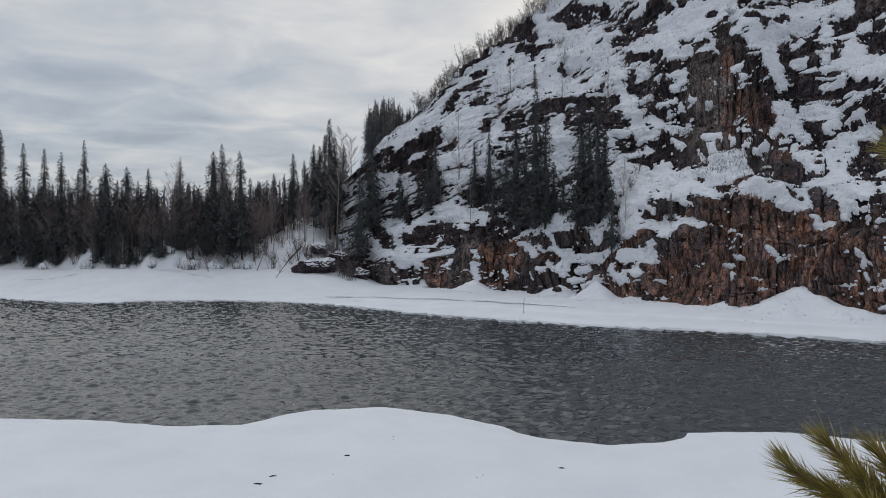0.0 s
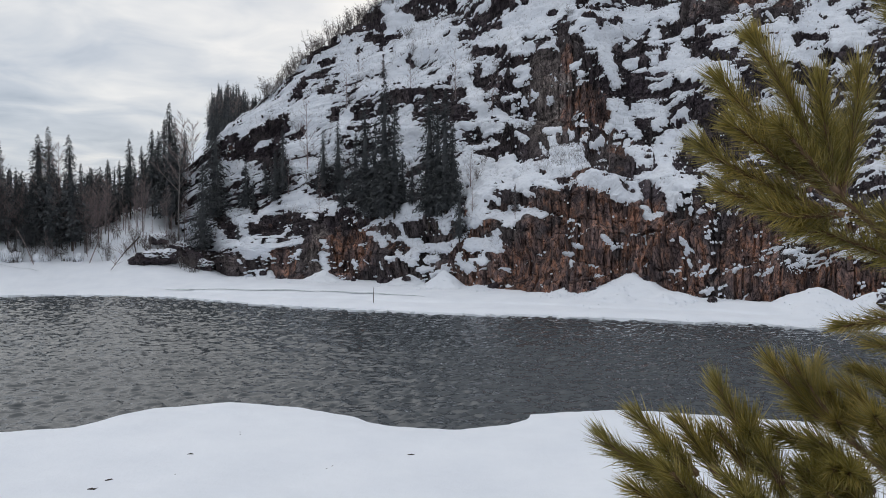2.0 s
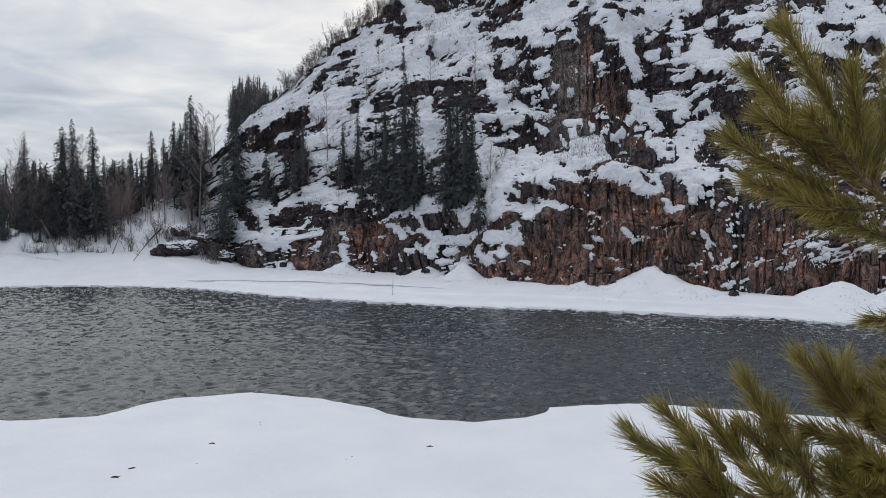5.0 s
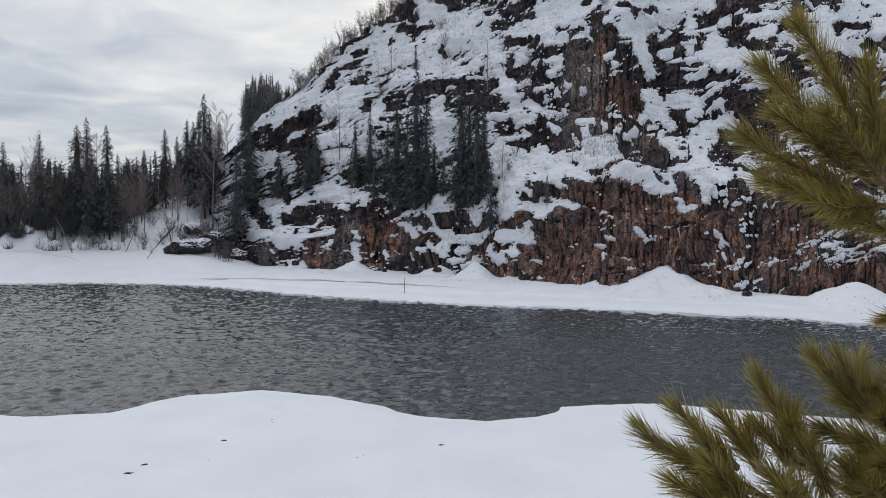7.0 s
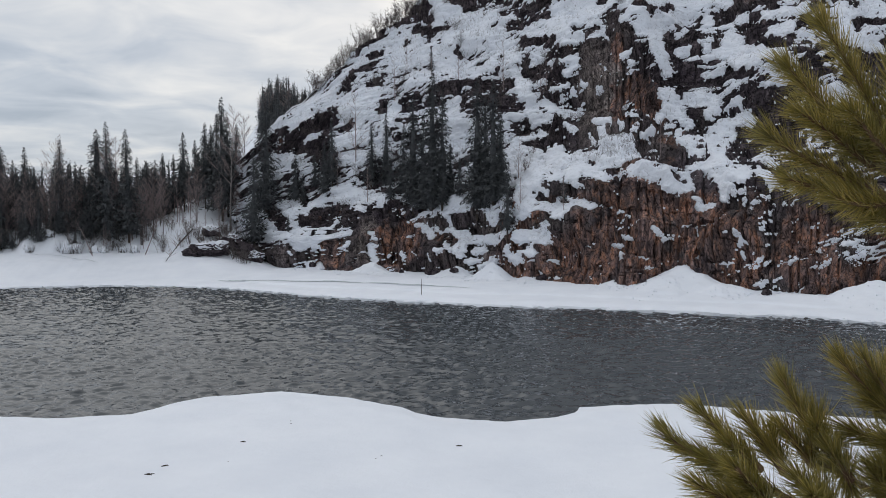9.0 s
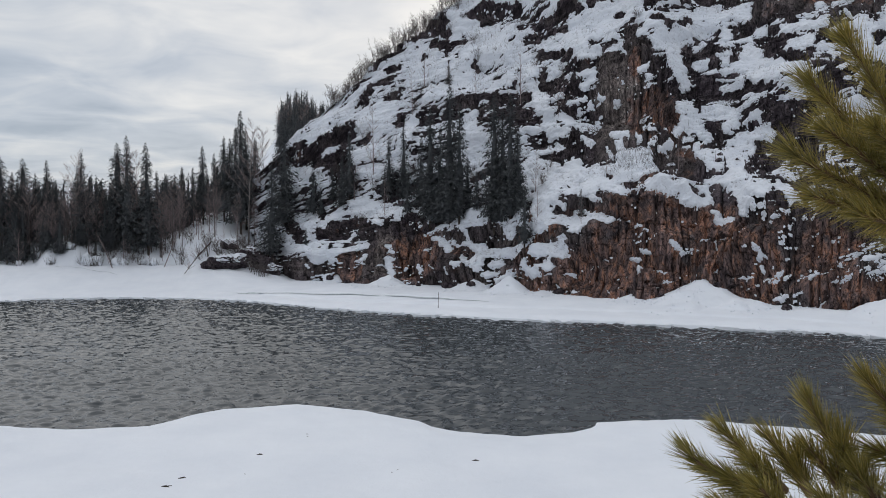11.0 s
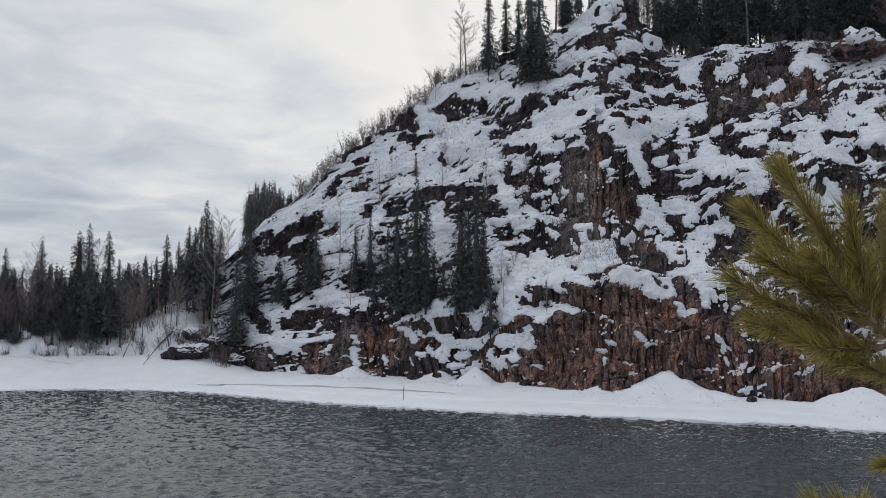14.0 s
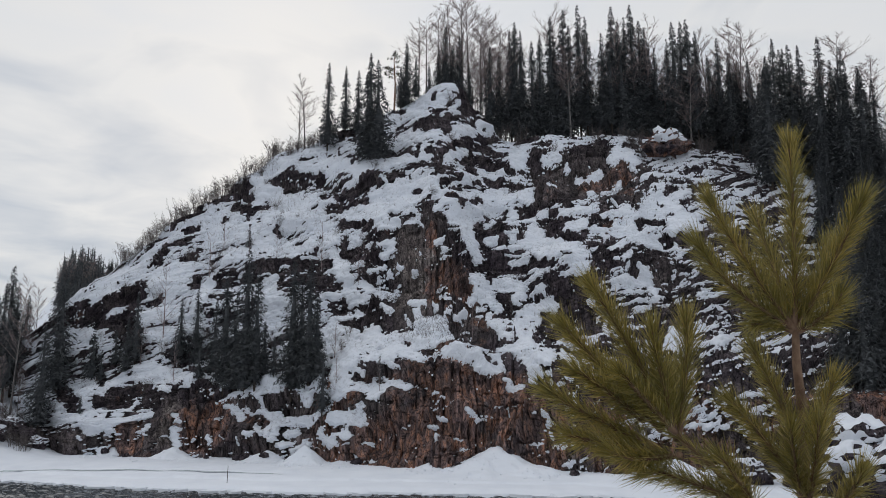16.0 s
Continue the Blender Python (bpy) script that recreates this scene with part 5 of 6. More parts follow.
deep_wood("river_wood", 230, (-46, -12.5), (130, 190), (6.5, 10.5), "dense dark fir wood filling the far bank", 120, (0.15, 0.21))
for b, r, h in [(-18.7, 117, 13), (-15.4, 119, 14), (-15.0, 121, 13.5), (-12.2, 121, 8), (-9.9, 119, 8.5), (-7.6, 118, 18.5), (-6.5, 124, 17)]:
    BIRCHES.plant(wood_spot(b, r)[0], h, rng, group="birches of the river wood")
for k in range(160):
    b = rng.uniform(-40, -12)
    p, r = wood_spot(b, rng.uniform(112, 132))
    (BIRCHES if k % 7 == 0 else GREY_TREES).plant(p, rng.uniform(6, 9.5) + (2 if b < -21 else 0), rng, group="birches of the river wood" if k % 7 == 0 else "")
for k in range(46):
    b = rng.uniform(-36, -14)
    p, r = wood_spot(b, 104, rng.uniform(19, 24))
    FIRS.plant(p, rng.uniform(4.5, 9), rng, "dark young fir skirted to the snow on the bluff", "firs of the bluff", which=rng.choice((0, 1, 2)), width=1.25)
for k in range(24):
    p, r = wood_spot(rng.uniform(-34, -12.5), rng.uniform(109, 119), 19.5)
    THIN.plant(p, rng.uniform(2, 5.5), rng, "young dark fir on the snowy bank edge")
for k in range(150):
    p, r = wood_spot(rng.uniform(-36, -6), 104, rng.uniform(18, 24))
    (SHRUBS if k % 3 else ALDERS).plant(p, rng.uniform(1.4, 3.0) * (1 if k % 3 else 1.7), rng)
for k in range(140):
    p, r = wood_spot(rng.uniform(-38, -13), rng.uniform(110, 126))
    GREY_TREES.plant(p, rng.uniform(5, 8.5), rng, "leafless grey-brown tree in the river wood", "bare trees of the river wood")
for k in range(26):
    p, r = wood_spot(rng.uniform(-13.5, -7), rng.uniform(116, 130), 19)
    (BIRCHES if k % 3 == 0 else ALDERS).plant(p, rng.uniform(4, 8.5), rng, width=0.8)
deep_wood("bank_wood", 46, (-13.6, -6.8), (134, 150), (6, 9.5), "dark fir wood behind the open snow of the bank", 130, (0.15, 0.2))
# the wooded hill behind the cliff's shoulder
deep_wood("hill_wood", 240, (-5.5, -0.2), (215, 290), (9, 14), "distant fir wood on the hill behind the cliff", 130, (0.11, 0.16))
for k in range(24):
    b, r = rng.uniform(-5.4, -1.2), rng.uniform(246, 268)
    p = spot(b, r, 0)
    BIRCHES.plant((p.x, p.y, far_point_height(p.x, p.y) - 0.3), rng.uniform(8, 13), rng, group="birches of the far hill", width=1.2)


# ---- boulders, driftwood and small things on the banks ----
def boulder(where, size, seed, capped=True, label="dark grey-brown boulder with a cap of snow", squash=0.75, rust=0.0):
    base = tagged(new("boulder"), label, "boulder", "boulders at the foot of the cliff")
    base.matrix_basis = pose(*where, 0, 0, seed * 47 % 360)
    for name, mat, grow in (("stone", ROCK, 0.0), ("snow_cap", SNOW, 0.05)):
        if name == "snow_cap" and not capped:
            continue
        bm = bmesh.new()
        bmesh.ops.create_icosphere(bm, subdivisions=4, radius=1)
        for v in bm.verts:
            n = v.co.normalized()
            p = n * 1.6 + Vector((seed * 3.7, 0, 0))
            r = 1 + 0.40 * noise.noise(p) + 0.24 * noise.cell(p * 2.2) * 0.6 + 0.16 * noise.noise(p * 3.1) + 0.10 * noise.noise(p * 7)
            flat = Vector((n.x, n.y, n.z * squash))
            v.co = flat * r * size
            if name == "snow_cap":
                lie = n.z - 0.55 + 0.35 * noise.noise(p * 1.7 + Vector((0, 9, 0)))
                v.co += Vector((0, 0, 1)) * size * (0.10 * max(-1, min(1, lie * 3)) - 0.02)
        if name == "snow_cap":
            bmesh.ops.delete(bm, geom=[v for v in bm.verts if v.co.z < -0.1 * size], context="VERTS")
        me = bpy.data.meshes.new(name)
        bm.to_mesh(me)
        bm.free()
        me.attributes.new("rust", "FLOAT", "POINT").data.foreach_set("value", np.full(len(me.vertices), rust, np.float32))
        me.polygons.foreach_set("use_smooth", np.full(len(me.polygons), name == "snow_cap"))
        part(name, me, mat, base, "thick rounded snow" if name == "snow_cap" else "")
    return base


# on the crown, a dome of red rock
boulder(on_cliff(36.7, 0.93) + Vector((-1.0, -1.6, 0.6)), 3.5, 3, True, "domed red rock capped with snow on the cliff's crown", 0.7, 0.35)
# the low outcrop left of the cliff: bearing, distance, size
for k, (b, r, size) in enumerate([(-10.0, 112, 1.7), (-9.3, 113, 2.2), (-8.5, 113, 2.0), (-7.9, 114, 1.7), (-7.4, 115, 1.8), (-8.9, 116, 1.6), (-6.6, 113, 2.0), (-6.0, 112, 1.6)]):
    p = spot(b, r, 0)
    boulder((p.x, p.y, far_point_height(p.x, p.y) + 0.5 * size - 0.5), size * 0.8, 10 + k, k % 3 != 0, squash=0.6)
for k, (b, r, size, z) in enumerate([(45.6, 72, 2.2, 1.0), (46.8, 73, 2.8, 2.2), (48.2, 72, 2.6, 1.4), (47.6, 76, 2.6, 4.4), (41.0, 74, 1.6, 1.6), (49.8, 74, 3.0, 2.6), (44.2, 74, 1.5, 1.2), (51.5, 75, 2.6, 2.0)]):
    p = spot(b, r, z)
    boulder(p, size, 30 + k, True)
# fallen blocks along the foot of the wall
for k in range(12):
    b = rng.uniform(-3, 38)
    r = float(spline(STATION, BASE_R, b)) - rng.uniform(0.2, 1.6)
    p = spot(b, r, 0)
    boulder((p.x, p.y, far_point_height(p.x, p.y) + 0.1), rng.uniform(0.3, 0.75), 60 + k, False, "small fallen rock lying in the snow under the cliff")


def stake():
    V, F = [], []
    tube(V, F, [Vector((0, 0, -0.3)), Vector((0.01, 0, 0.9)), Vector((0.03, 0, 1.5))], [0.03, 0.025, 0.018], 6)
    ob = tagged(part("wooden_stake", soup("wooden_stake", V, F, True), BARK), "thin dark wooden stake upright in shore ice", "stake")
    ob.matrix_basis = pose(7.77, 75.99, far_point_height(7.77, 75.99))


def fallen_log():
    base = tagged(new("fallen_tree"), "fallen dead tree leaning down the snowy bank", "fallen tree")
    V, F = [], []
    a, b = spot(-11.9, 109, 3.0), spot(-10.1, 113, 6.4)
    a.z = far_point_height(a.x, a.y) + 0.1
    tube(V, F, [a, a.lerp(b, 0.5) + Vector((0, 0, 0.25)), b], [0.05, 0.08, 0.10], 7)
    part("trunk", soup("fallen_trunk", V, F, True), BARK, base)
    V, F = [], []
    for k in range(22):
        p = a.lerp(b, rng.uniform(0.05, 0.8))
        tube(V, F, [p, p + Vector((rng.uniform(-1, 1), rng.uniform(-1, 0.3), rng.uniform(0.2, 1.2))).normalized() * rng.uniform(0.6, 2.2)], [0.03, 0.008], 3)
    part("crown", soup("dead_limbs", V, F), TWIG, base)


def leaning_trunk(b, r, length, tilt, turn):
    V, F = [], []
    tube(V, F, [Vector((0, 0, -0.3)), Vector((0.1, 0, length * 0.5)), Vector((0.0, 0, length))], [0.07, 0.05, 0.02], 6)
    for k in range(9):
        p = Vector((0.05, 0, length * rng.uniform(0.4, 0.95)))
        thorn(V, F, p, p + Vector((rng.uniform(-1, 1), rng.uniform(-1, 1), 0.8)).normalized() * rng.uniform(0.5, 1.4), 0.02)
    ob = tagged(part("leaning_birch", soup("leaning_birch", V, F, True), TWIG), "thin grey birch leaning out over the bank", "birch tree", "leaning birches")
    p = spot(b, r, 0)
    ob.matrix_basis = pose(p.x, p.y, far_point_height(p.x, p.y), 0, tilt, turn)


def debris(x, y, size, seed):
    """A flake of bark or a short twig lying on the snow."""
    r2 = random.Random(seed)
    V, F = [], []
    pts = [Vector((-size / 2, 0, 0.0)), Vector((0, r2.uniform(-0.03, 0.03), 0.015)), Vector((size / 2, 0, 0.005))]
    tube(V, F, pts, [0.06 * size, 0.14 * size, 0.05 * size], 6)
    tube(V, F, [pts[1], pts[1] + Vector((r2.uniform(-0.5, 0.5), 0.4, 0.02)) * size], [0.07 * size, 0.02 * size], 5)
    ob = tagged(part("twig_scrap", soup("twig_scrap", V, F, True), BARK), "dark scrap of twig lying on smooth snow", "twig", "scraps on the snow")
    hit, place_, normal_, _ = NEAR.ray_cast(Vector((x, y, 50)), Vector((0, 0, -1)))
    ob.matrix_basis = pose(x, y, place_.z if hit else 0.6, 0, 0, r2.uniform(-30, 30))


def snow_bush(where, size, seed):
    """A low bush bent under a lump of snow, its twigs sticking out."""
    r2 = random.Random(seed)
    base = tagged(new("snowy_bush"), "low dark bush bent under a thick lump of snow", "bush", "snowy bushes on the bank")
    base.matrix_basis = pose(*where, 0, 0, r2.uniform(0, 360))
    bm = bmesh.new()
    bmesh.ops.create_icosphere(bm, subdivisions=3, radius=1)
    for v in bm.verts:
        n = v.co.normalized()
        q = n * 1.8 + Vector((seed * 2.3, 0, 0))
        v.co = Vector((n.x * 0.8, n.y * 0.8, n.z * 0.9 + 0.35)) * size * (0.8 + 0.55 * noise.noise(q) + 0.2 * noise.noise(q * 3))
    me = bpy.data.meshes.new("snow_lump")
    bm.to_mesh(me)
    bm.free()
    me.polygons.foreach_set("use_smooth", np.full(len(me.polygons), True))
    part("snow_lump", me, SNOW, base, "thick rounded snow")
    V, F = [], []
    for k in range(60):
        ang = r2.uniform(0, 6.28)
        p = Vector((math.cos(ang) * size * r2.uniform(0.2, 0.9), math.sin(ang) * size * r2.uniform(0.2, 0.9), -0.3))
        thorn(V, F, p, p + Vector((r2.uniform(-0.6, 0.6), r2.uniform(-0.6, 0.6), r2.uniform(0.6, 1.9))) * size, 0.03)
    part("bush", soup("bent_twigs", V, F), BARK, base)


for k, (b, d, size) in enumerate([(-26.8, 16, 0.8), (-24.3, 17, 1.0), (-24.0, 17.5, 0.7), (-22.0, 18, 0.6), (-20.2, 18, 0.7), (-18.0, 17.5, 1.3), (-17.5, 18, 1.1), (-16.2, 17, 1.0), (-15.8, 17.5, 0.8), (-14.6, 18, 0.7), (-13.9, 18, 0.8), (-19.0, 19, 0.8)]):
    p, r = wood_spot(b, 100, d)
    snow_bush((p.x, p.y, p.z + 0.3), size, k)
stake()
fallen_log()
for args in [(-13.2, 114, 5, 20, 30), (-16.5, 115, 5, -22, 10)]:
    leaning_trunk(*args)
for k, (x, y, size) in enumerate([(-3.19, 26.32, 0.2), (-5.18, 24.09, 0.22), (-5.46, 23.22, 0.26), (3.81, 25.22, 0.22), (-1.81, 29.0, 0.08), (-1.78, 28.66, 0.07), (1.23, 24.15, 0.07), (1.04, 23.9, 0.06), (-3.36, 24.15, 0.06)]):
    debris(x, y, size, k)


def ice_crack(points, width):
    """A dark wet lead in the shore ice, lying just over the snow."""
    V, F = [], []
    for k, (x, y) in enumerate(points):
        z = far_point_height(x, y)
        w = width * (0.3 if k in (0, len(points) - 1) else 1) * (0.7 + 0.6 * rng.random())
        for dy, dz in ((-w, 0.02), (w, 0.02)):
            V.append((x, y + dy, far_point_height(x, y + dy) + dz))
    for k in range(len(points) - 1):
        F.append((2 * k, 2 * k + 2, 2 * k + 3, 2 * k + 1))
    tagged(part("ice_crack", soup("ice_crack", V, F), ICE), "wet grey crack in the snowy shore ice", "ice crack", "cracks in the shore ice")


ICE = plain("wet_ice", (0.38, 0.43, 0.45), (0.60, 0.65, 0.67), 1.5, 0.6, spec=0.3)


def crack_line(a, b, n, wander, width, seed):
    pts = []
    for k in range(n + 1):
        t = k / n
        pts.append((a[0] + (b[0] - a[0]) * t, a[1] + (b[1] - a[1]) * t + wander * float(fbm(np.array([t * 5.0]), np.array([seed * 3.0]), 3, seed)[0])))
    ice_crack(pts, width)


crack_line((-14.3, 95.5), (2.5, 85.2), 40, 0.35, 0.2, 3)
crack_line((2.8, 85.4), (13, 77.5), 26, 0.5, 0.2, 4)
crack_line((-58, 109), (-50, 108.5), 20, 0.25, 0.10, 5)
crack_line((-40, 110), (-31, 107), 20, 0.25, 0.08, 6)


def ice_slab(x, y, size, seed):
    r2 = random.Random(seed)
    bm = bmesh.new()
    n = 9
    rim = [(size * r2.uniform(0.7, 1.15) * math.cos(2 * math.pi * k / n), 0.5 * size * r2.uniform(0.7, 1.15) * math.sin(2 * math.pi * k / n)) for k in range(n)]
    low = [bm.verts.new((a, b, -0.1)) for a, b in rim]
    high = [bm.verts.new((a * 0.97, b * 0.97, 0.16)) for a, b in rim]
    bm.faces.new(high)
    bm.faces.new(low[::-1])
    for k in range(n):
        bm.faces.new((low[k], low[(k + 1) % n], high[(k + 1) % n], high[k]))
    me = bpy.data.meshes.new("ice_slab")
    bm.to_mesh(me)
    bm.free()
    ob = tagged(part("ice_slab", me, SNOW), "snow-covered slab of shore ice at the water's edge", "ice slab", "slabs of shore ice")
    ob.matrix_basis = pose(x, y, 0.03, r2.uniform(-5, 5), r2.uniform(-4, 4), r2.uniform(0, 360))


for k in range(70):
    x = rng.uniform(-56, 40)
    ice_slab(x, float(spline(FAR_X, FAR_Y, x)) + rng.uniform(-0.3, 0.6), rng.uniform(0.3, 1.4), 200 + k)

def needle_material():
    m, nt, b = material("pine_needles")
    info = nt.nodes.new("ShaderNodeNewGeometry")
    c = ramp(nt, info.outputs["Random Per Island"], (0.0, (0.095, 0.086, 0.030)), (0.5, (0.230, 0.188, 0.052)), (0.85, (0.39, 0.30, 0.09)), (1.0, (0.55, 0.41, 0.16)))
    tone = ramp(nt, noisy(nt, 9, 3), (0.35, (0.75, 0.8, 0.8)), (0.65, (1.1, 1.05, 0.9)))
    nt.links.new(mixed(nt, 1.0, c.outputs[0], tone.outputs[0], "MULTIPLY"), b.inputs["Base Color"])
    b.inputs["Roughness"].default_value = 0.33
    b.inputs["Specular IOR Level"].default_value = 0.45
    glow = nt.nodes.new("ShaderNodeBsdfTranslucent")
    glow.inputs["Color"].default_value = (0.30, 0.25, 0.06, 1)
    both = nt.nodes.new("ShaderNodeMixShader")
    both.inputs["Fac"].default_value = 0.3
    nt.links.new(b.outputs["BSDF"], both.inputs[1])
    nt.links.new(glow.outputs["BSDF"], both.inputs[2])
    nt.links.new(both.outputs["Shader"], nt.nodes["Material Output"].inputs["Surface"])
    return m


NEEDLES = needle_material()
PINE_BARK = plain("young_pine_bark", (0.10, 0.055, 0.035), (0.22, 0.14, 0.09), 60, 0.8, (1, 1, 0.5), 0.6, 0.004)


def snow_clods():
    """Crumbs that slid down the snow fans under the wall."""
    V, F = [], []
    for b, r, w, h in CONES:
        for k in range(70):
            q = spot(b, r, 0) + Vector((rng.uniform(-1, 1) * w * 0.9, -rng.random() ** 0.8 * w * 0.95, 0))
            z = far_point_height(q.x, q.y)
            size = rng.uniform(0.04, 0.13)
            o = len(V)
            for n in ((1, 0, 0), (-1, 0, 0), (0, 1, 0), (0, -1, 0), (0, 0, 1), (0, 0, -1)):
                V.append((q.x + n[0] * size * rng.uniform(0.7, 1.2), q.y + n[1] * size * rng.uniform(0.7, 1.2), z + size * 0.3 + n[2] * size * 0.8))
            F.extend([(o, o + 2, o + 4), (o + 2, o + 1, o + 4), (o + 1, o + 3, o + 4), (o + 3, o, o + 4), (o + 2, o, o + 5), (o + 1, o + 2, o + 5), (o + 3, o + 1, o + 5), (o, o + 3, o + 5)])
    tagged(part("snow_crumbs", soup("snow_crumbs", V, F), SNOW), "small crumbs of snow on the fans below the wall", "snow", kind="stuff")


snow_clods()


def round_pine(where, height):
    """An old pine: a bare stem, crooked limbs and loose clumps of needles."""
    base = tagged(new("old_pine"), "old round-headed pine with a bare stem on the crown", "pine tree")
    base.matrix_basis = pose(*where)
    V, F, NV, NF = [], [], [], []
    stem = [Vector((0, 0, -0.5)), Vector((0.15, 0, height * 0.45)), Vector((-0.1, 0, height * 0.8)), Vector((0.1, 0, height))]
    tube(V, F, stem, [0.17, 0.12, 0.07, 0.03], 7)
    part("trunk", soup("old_pine_trunk", V, F, True), PINE_BARK, base)
    V, F = [], []
    for k in range(20):
        t = rng.uniform(0.5, 0.98)
        p = Vector((0, 0, height * t))
        ang = rng.uniform(0, 2 * math.pi)
        L = height * 0.2 * (1.15 - t) ** 0.5 * rng.uniform(0.6, 1.2)
        tip = p + Vector((math.cos(ang), math.sin(ang), rng.uniform(0.0, 0.6))) * L
        V, F = [], []
        tube(V, F, [p, p.lerp(tip, 0.5) + Vector((0, 0, 0.1)), tip], [0.05, 0.035, 0.015], 4)
        part("limb", soup("limb", V, F), PINE_BARK, base)
        for c in range(4):
            q = p.lerp(tip, rng.uniform(0.55, 1.05)) + Vector((rng.uniform(-0.3, 0.3), rng.uniform(-0.3, 0.3), rng.uniform(-0.1, 0.3)))
            for n in range(26):
                d = Vector((rng.gauss(0, 1), rng.gauss(0, 1), rng.gauss(0.3, 0.8))).normalized() * rng.uniform(0.25, 0.5)
                w = d.orthogonal().normalized() * 0.035
                o = len(NV)
                NV.extend([q + w, q - w, q + d])
                NF.append((o, o + 1, o + 2))
    part("crown", soup("old_pine_crown", NV, NF), CONIFER_PALE, base)


# ---- the young pine beside the viewpoint ----
def needles_along(V, F, points, rng, start, density=3500, length=0.050, spread=38):
    """Needles round a shoot, standing off it along its length and spreading past its blunt end."""
    seg = [(points[i + 1] - points[i]).length for i in range(len(points) - 1)]
    total = sum(seg)
    count = int(total * (1 - start) * density) + 60
    for k in range(count):
        t = min(1, start + (1 - start) * 1.08 * (k + rng.random()) / count)
        d = t * total
        for i, L in enumerate(seg):
            if d <= L or i == len(seg) - 1:
                break
            d -= L
        p = points[i].lerp(points[i + 1], min(1, d / seg[i]))
        ahead = (points[i + 1] - points[i]).normalized()
        u = ahead.orthogonal().normalized()
        side = Matrix.Rotation(rng.uniform(0, 2 * math.pi), 3, ahead) @ u
        open_ = radians(max(4, rng.gauss(spread - 14 * max(0, (t - 0.8) / 0.2), 11)))
        way = (ahead * math.cos(open_) + side * math.sin(open_)).normalized()
        L = length * rng.uniform(0.7, 1.2)
        mid = p + way * L * 0.5
        bent = open_ * rng.uniform(0.6, 1.0)
        tip = mid + (ahead * math.cos(bent) + side * math.sin(bent) + Vector((0, 0, rng.uniform(-0.1, 0.12)))).normalized() * L * 0.5
        o = len(V)
        w = way.cross(Vector((rng.gauss(0, 1), rng.gauss(0, 1), rng.gauss(0, 1))))
        w = (w.normalized() if w.length > 0.01 else u) * 0.00055
        V.extend([p + w * 0.8, p - w * 0.8, mid + w, mid - w, tip])
        F.extend([(o, o + 1, o + 3, o + 2), (o + 2, o + 3, o + 4)])


# bearing, distance and height of each shoot's foot, middle and tip
CROWN_SHOOTS = [
    ((46.7, 1.51, 8.189), (47.1, 1.49, 8.348), (47.4, 1.45, 8.518)),
    ((46.7, 1.51, 8.189), (44.2, 1.45, 8.299), (41.8, 1.39, 8.418)),
    ((46.7, 1.51, 8.194), (43.6, 1.44, 8.249), (40.7, 1.36, 8.339)),
    ((46.6, 1.51, 8.203), (45.5, 1.55, 8.321), (44.6, 1.57, 8.421)),
    ((46.7, 1.51, 8.186), (45.1, 1.51, 8.2), (43.5, 1.48, 8.203)),
    ((46.8, 1.51, 8.189), (49.2, 1.48, 8.293), (51.7, 1.43, 8.403)),
    ((46.8, 1.51, 8.189), (48.1, 1.55, 8.275), (49.2, 1.59, 8.361)),
    ((46.8, 1.51, 8.186), (48.6, 1.47, 8.208), (50.1, 1.43, 8.247)),
]
STEM_SHOOTS = [
    ((46.4, 1.51, 8.004), (45.2, 1.48, 8.088), (43.9, 1.45, 8.17)),
    ((46.4, 1.48, 7.924), (44.4, 1.43, 8.011), (42.2, 1.39, 8.083)),
    ((46.7, 1.51, 7.986), (47.9, 1.48, 8.051), (49.0, 1.46, 8.119)),
    ((46.3, 1.48, 7.906), (46.1, 1.43, 7.981), (46.1, 1.39, 8.04)),
    ((46.6, 1.48, 7.898), (47.4, 1.43, 7.978), (47.9, 1.41, 8.053)),
    ((47.2, 1.48, 7.873), (49.0, 1.41, 7.927), (50.3, 1.37, 7.977)),
]
LIMB_SHOOTS = [
    ((38.8, 1.36, 8.039), (36.1, 1.33, 8.165), (33.6, 1.29, 8.267)),
    ((38.1, 1.36, 8.023), (34.4, 1.3, 8.123), (31.4, 1.25, 8.199)),
    ((37.7, 1.34, 8.0), (33.6, 1.27, 8.047), (30.2, 1.22, 8.093)),
    ((39.2, 1.36, 8.012), (39.9, 1.37, 8.124), (40.2, 1.36, 8.22)),
    ((39.0, 1.36, 8.017), (38.3, 1.32, 8.119), (37.8, 1.29, 8.197)),
    ((37.0, 1.34, 8.039), (34.6, 1.27, 8.088), (32.2, 1.22, 8.125)),
    ((37.7, 1.33, 7.992), (34.3, 1.26, 8.008), (31.5, 1.2, 8.024)),
    ((39.0, 1.35, 8.021), (36.7, 1.27, 8.088), (35.3, 1.22, 8.125)),
    ((39.3, 1.34, 7.987), (36.7, 1.27, 7.985), (34.4, 1.22, 7.998)),
    ((39.1, 1.36, 8.008), (38.9, 1.4, 8.079), (38.8, 1.42, 8.136)),
]
LOW_SHOOTS = [
    ((43.4, 1.42, 7.901), (39.6, 1.34, 7.949), (36.4, 1.28, 7.968)),
    ((43.7, 1.42, 7.898), (42.6, 1.36, 7.958), (41.4, 1.33, 7.998)),
]
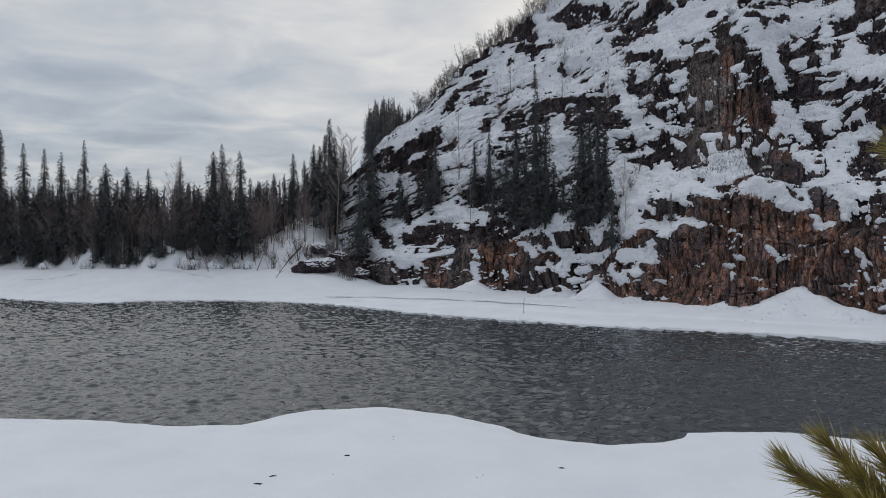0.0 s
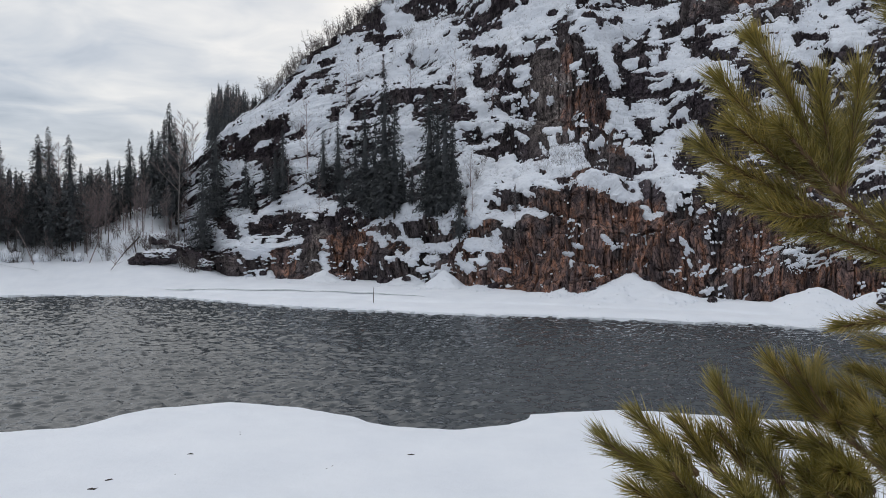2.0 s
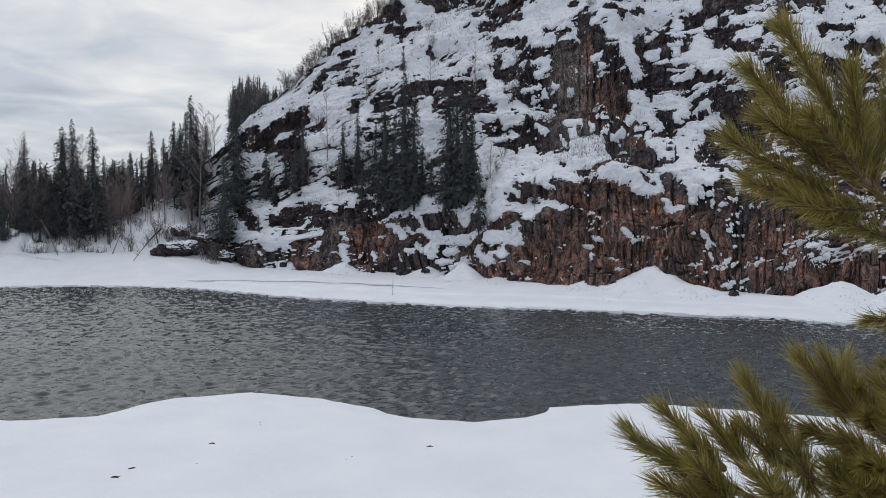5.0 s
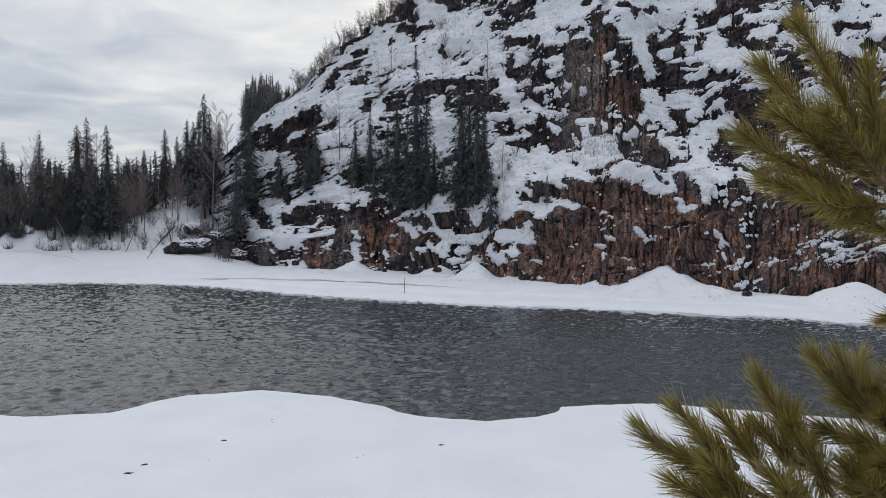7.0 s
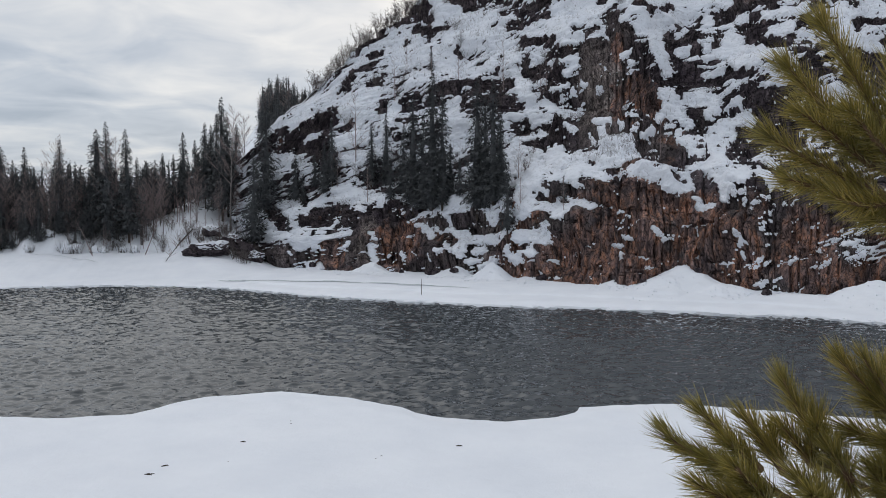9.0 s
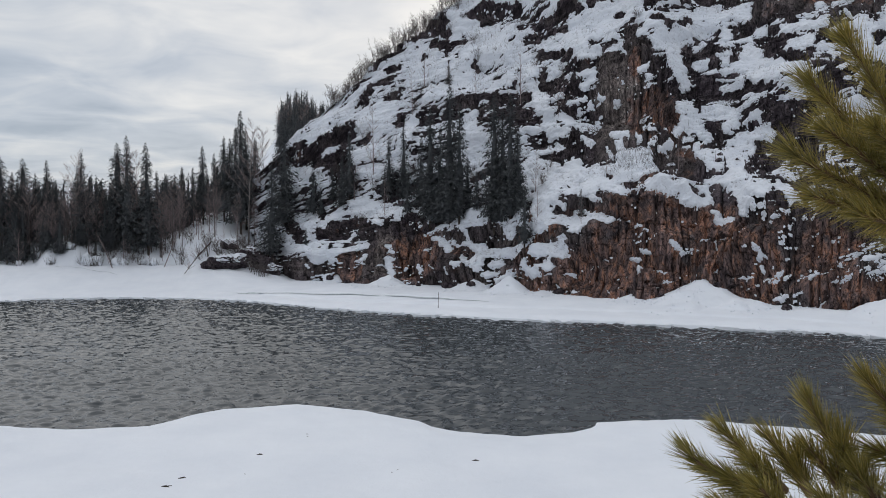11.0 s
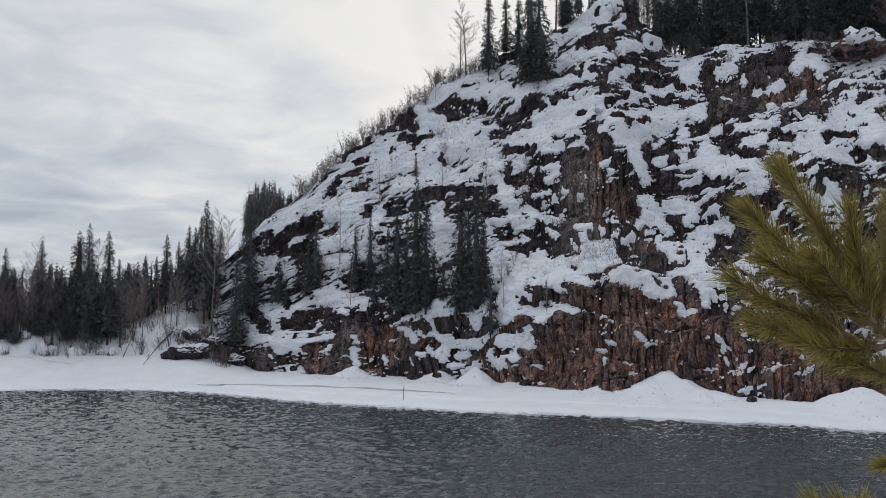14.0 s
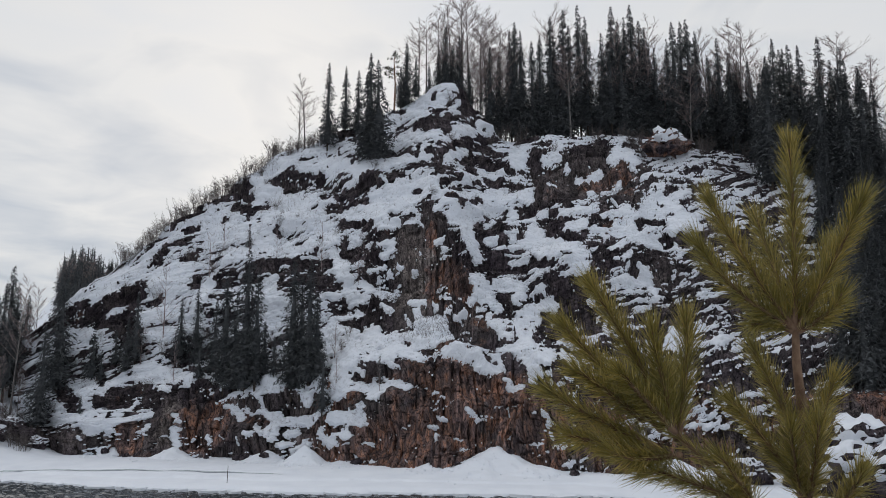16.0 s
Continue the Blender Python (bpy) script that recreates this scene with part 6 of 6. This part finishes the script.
WHORL_SHOOTS = [
    ((30.3, 1.07, 7.631), (26.6, 1.05, 7.665), (23.8, 1.04, 7.7)),
    ((30.9, 1.09, 7.642), (28.4, 1.09, 7.686), (26.2, 1.09, 7.724)),
    ((32.4, 1.09, 7.64), (30.8, 1.1, 7.681), (29.3, 1.11, 7.718)),
    ((34.3, 1.16, 7.666), (32.8, 1.16, 7.72), (31.6, 1.16, 7.766)),
    ((34.0, 1.13, 7.644), (32.6, 1.12, 7.683), (31.4, 1.11, 7.713)),
    ((34.7, 1.16, 7.656), (34.2, 1.17, 7.694), (33.6, 1.17, 7.726)),
    ((38.5, 1.23, 7.699), (36.4, 1.22, 7.747), (34.8, 1.21, 7.789)),
    ((38.8, 1.23, 7.703), (37.5, 1.23, 7.747), (36.4, 1.23, 7.787)),
    ((39.1, 1.18, 7.66), (37.2, 1.15, 7.685), (35.2, 1.12, 7.706)),
]
WHORL_INNER_SHOOTS = [
    ((31.0, 1.02, 7.61), (28.4, 0.98, 7.639), (26.3, 0.95, 7.663)),
    ((31.8, 1.02, 7.618), (29.9, 0.98, 7.666), (28.4, 0.96, 7.694)),
    ((40.2, 1.25, 7.674), (39.1, 1.26, 7.719), (38.3, 1.26, 7.755)),
    ((35.8, 1.06, 7.603), (33.9, 1.02, 7.648), (32.4, 1.0, 7.678)),
    ((39.3, 1.09, 7.614), (38.0, 1.06, 7.656), (37.0, 1.04, 7.683)),
    ((36.3, 1.11, 7.637), (35.3, 1.1, 7.67), (34.4, 1.09, 7.696)),
    ((40.1, 1.15, 7.624), (39.2, 1.13, 7.662), (38.2, 1.12, 7.691)),
]
SIDE_SHOOTS = [
    ((45.1, 1.42, 7.85), (41.6, 1.36, 7.829), (38.8, 1.29, 7.821)),
    ((45.2, 1.4, 7.7), (42.3, 1.33, 7.739), (39.8, 1.27, 7.769)),
    ((45.8, 1.41, 7.767), (42.9, 1.35, 7.786), (40.7, 1.31, 7.8)),
]
OUTER_SHOOTS = [
    ((43.5, 1.23, 7.66), (41.4, 1.22, 7.717), (39.5, 1.21, 7.765)),
    ((44.1, 1.2, 7.632), (42.3, 1.19, 7.684), (40.5, 1.18, 7.727)),
    ((44.8, 1.17, 7.613), (43.1, 1.15, 7.656), (41.6, 1.14, 7.694)),
    ((41.6, 1.14, 7.634), (39.6, 1.12, 7.677), (37.7, 1.1, 7.708)),
    ((42.6, 1.08, 7.604), (40.7, 1.06, 7.648), (39.1, 1.04, 7.677)),
    ((40.3, 1.09, 7.616), (38.5, 1.07, 7.658), (37.1, 1.05, 7.689)),
    ((44.2, 1.3, 7.685), (42.5, 1.28, 7.731), (41.1, 1.27, 7.766)),
    ((44.9, 1.24, 7.638), (43.7, 1.23, 7.69), (42.6, 1.23, 7.729)),
]
PINE_LIMBS = [
    ((46.3, 1.49, 7.801), (43.1, 1.42, 7.914), (39.0, 1.36, 8.017)),
    ((45.9, 1.41, 7.452), (40.3, 1.24, 7.561), (34.6, 1.14, 7.645)),
    ((45.9, 1.41, 7.452), (36.7, 1.13, 7.573), (30.8, 1.07, 7.635)),
    ((45.9, 1.43, 7.489), (42.6, 1.33, 7.598), (38.8, 1.23, 7.696)),
]


def bend(a, m, b, n=7):
    """A smooth line from a to b that passes m half way."""
    c = 2 * m - (a + b) / 2
    return [a * (1 - t) ** 2 + c * 2 * t * (1 - t) + b * t * t for t in (k / n for k in range(n + 1))]


def pine_shoot(parent, rng, row, thick, bare=0.06, limb=False, length=0.050, spread=38):
    """A woody shoot with its tuft of needles; the needles reach past its end."""
    a, m, b = (spot(*q) for q in row)
    if not limb:
        b = b + (m - b).normalized() * 0.026
    line = bend(a, m, b)
    V, F, NV, NF = [], [], [], []
    tube(V, F, line, [thick * (1 - 0.55 * k / 7) for k in range(8)], 6)
    br = part("branch", soup("branch", V, F, True), PINE_BARK, parent)
    needles_along(NV, NF, line, rng, bare, 1800 if limb else 4400, 0.044 if limb else length, spread)
    part("needle_tuft", soup("needle_tuft", NV, NF), NEEDLES, br, "olive-green long pine needles")
    if not limb:
        V, F = [], []
        ahead = (line[-1] - line[-2]).normalized()
        tube(V, F, [b - ahead * 0.004, b + ahead * 0.004, b + ahead * 0.012], [0.0022, 0.0034, 0.0008], 6)
        part("bud", soup("bud", V, F, True), PINE_BARK, br, "brown winter bud")


def young_pine():
    rng = random.Random(11)
    base = tagged(new("pine_sapling"), "young olive-green pine with long needles beside the viewpoint", "pine tree")
    V, F = [], []
    tube(V, F, [spot(45.0, 1.46, 6.2), spot(45.0, 1.44, 7.0), spot(44.9, 1.43, 7.48), spot(46.3, 1.49, 7.80), spot(46.7, 1.51, 8.06), spot(46.6, 1.51, 8.136), spot(46.7, 1.51, 8.19)],
         [0.020, 0.017, 0.014, 0.011, 0.0085, 0.0075, 0.006], 10)
    part("trunk", soup("pine_trunk", V, F, True), PINE_BARK, base)
    for row in PINE_LIMBS:
        pine_shoot(base, rng, row, 0.008, 0.45, True)
    for row in CROWN_SHOOTS + STEM_SHOOTS + LIMB_SHOOTS + LOW_SHOOTS:
        pine_shoot(base, rng, row, 0.0055)
    for row in WHORL_SHOOTS + WHORL_INNER_SHOOTS + SIDE_SHOOTS + OUTER_SHOOTS:
        pine_shoot(base, rng, row, 0.0055, length=0.043, spread=31)
    # younger shoots beside the others, deeper in the whorls
    for row in WHORL_SHOOTS + WHORL_INNER_SHOOTS * 2 + OUTER_SHOOTS * 2:
        (b0, r0, z0), (b1, r1, z1), (b2, r2, z2) = row
        db, dr, dz = rng.uniform(0.6, 2.4), rng.uniform(-0.10, 0.10), rng.uniform(-0.05, 0.0)
        pine_shoot(base, rng, (row[0], (b1 + db * 0.6, r1 + dr * 0.6, z1 + dz * 0.7), (b2 * 0.8 + b0 * 0.2 + db, r2 + dr, z2 * 0.85 + z0 * 0.15 + dz)), 0.0045, length=0.043, spread=33)
    return base


young_pine()
round_pine(on_cliff(17.0, 0.99), 11.5)
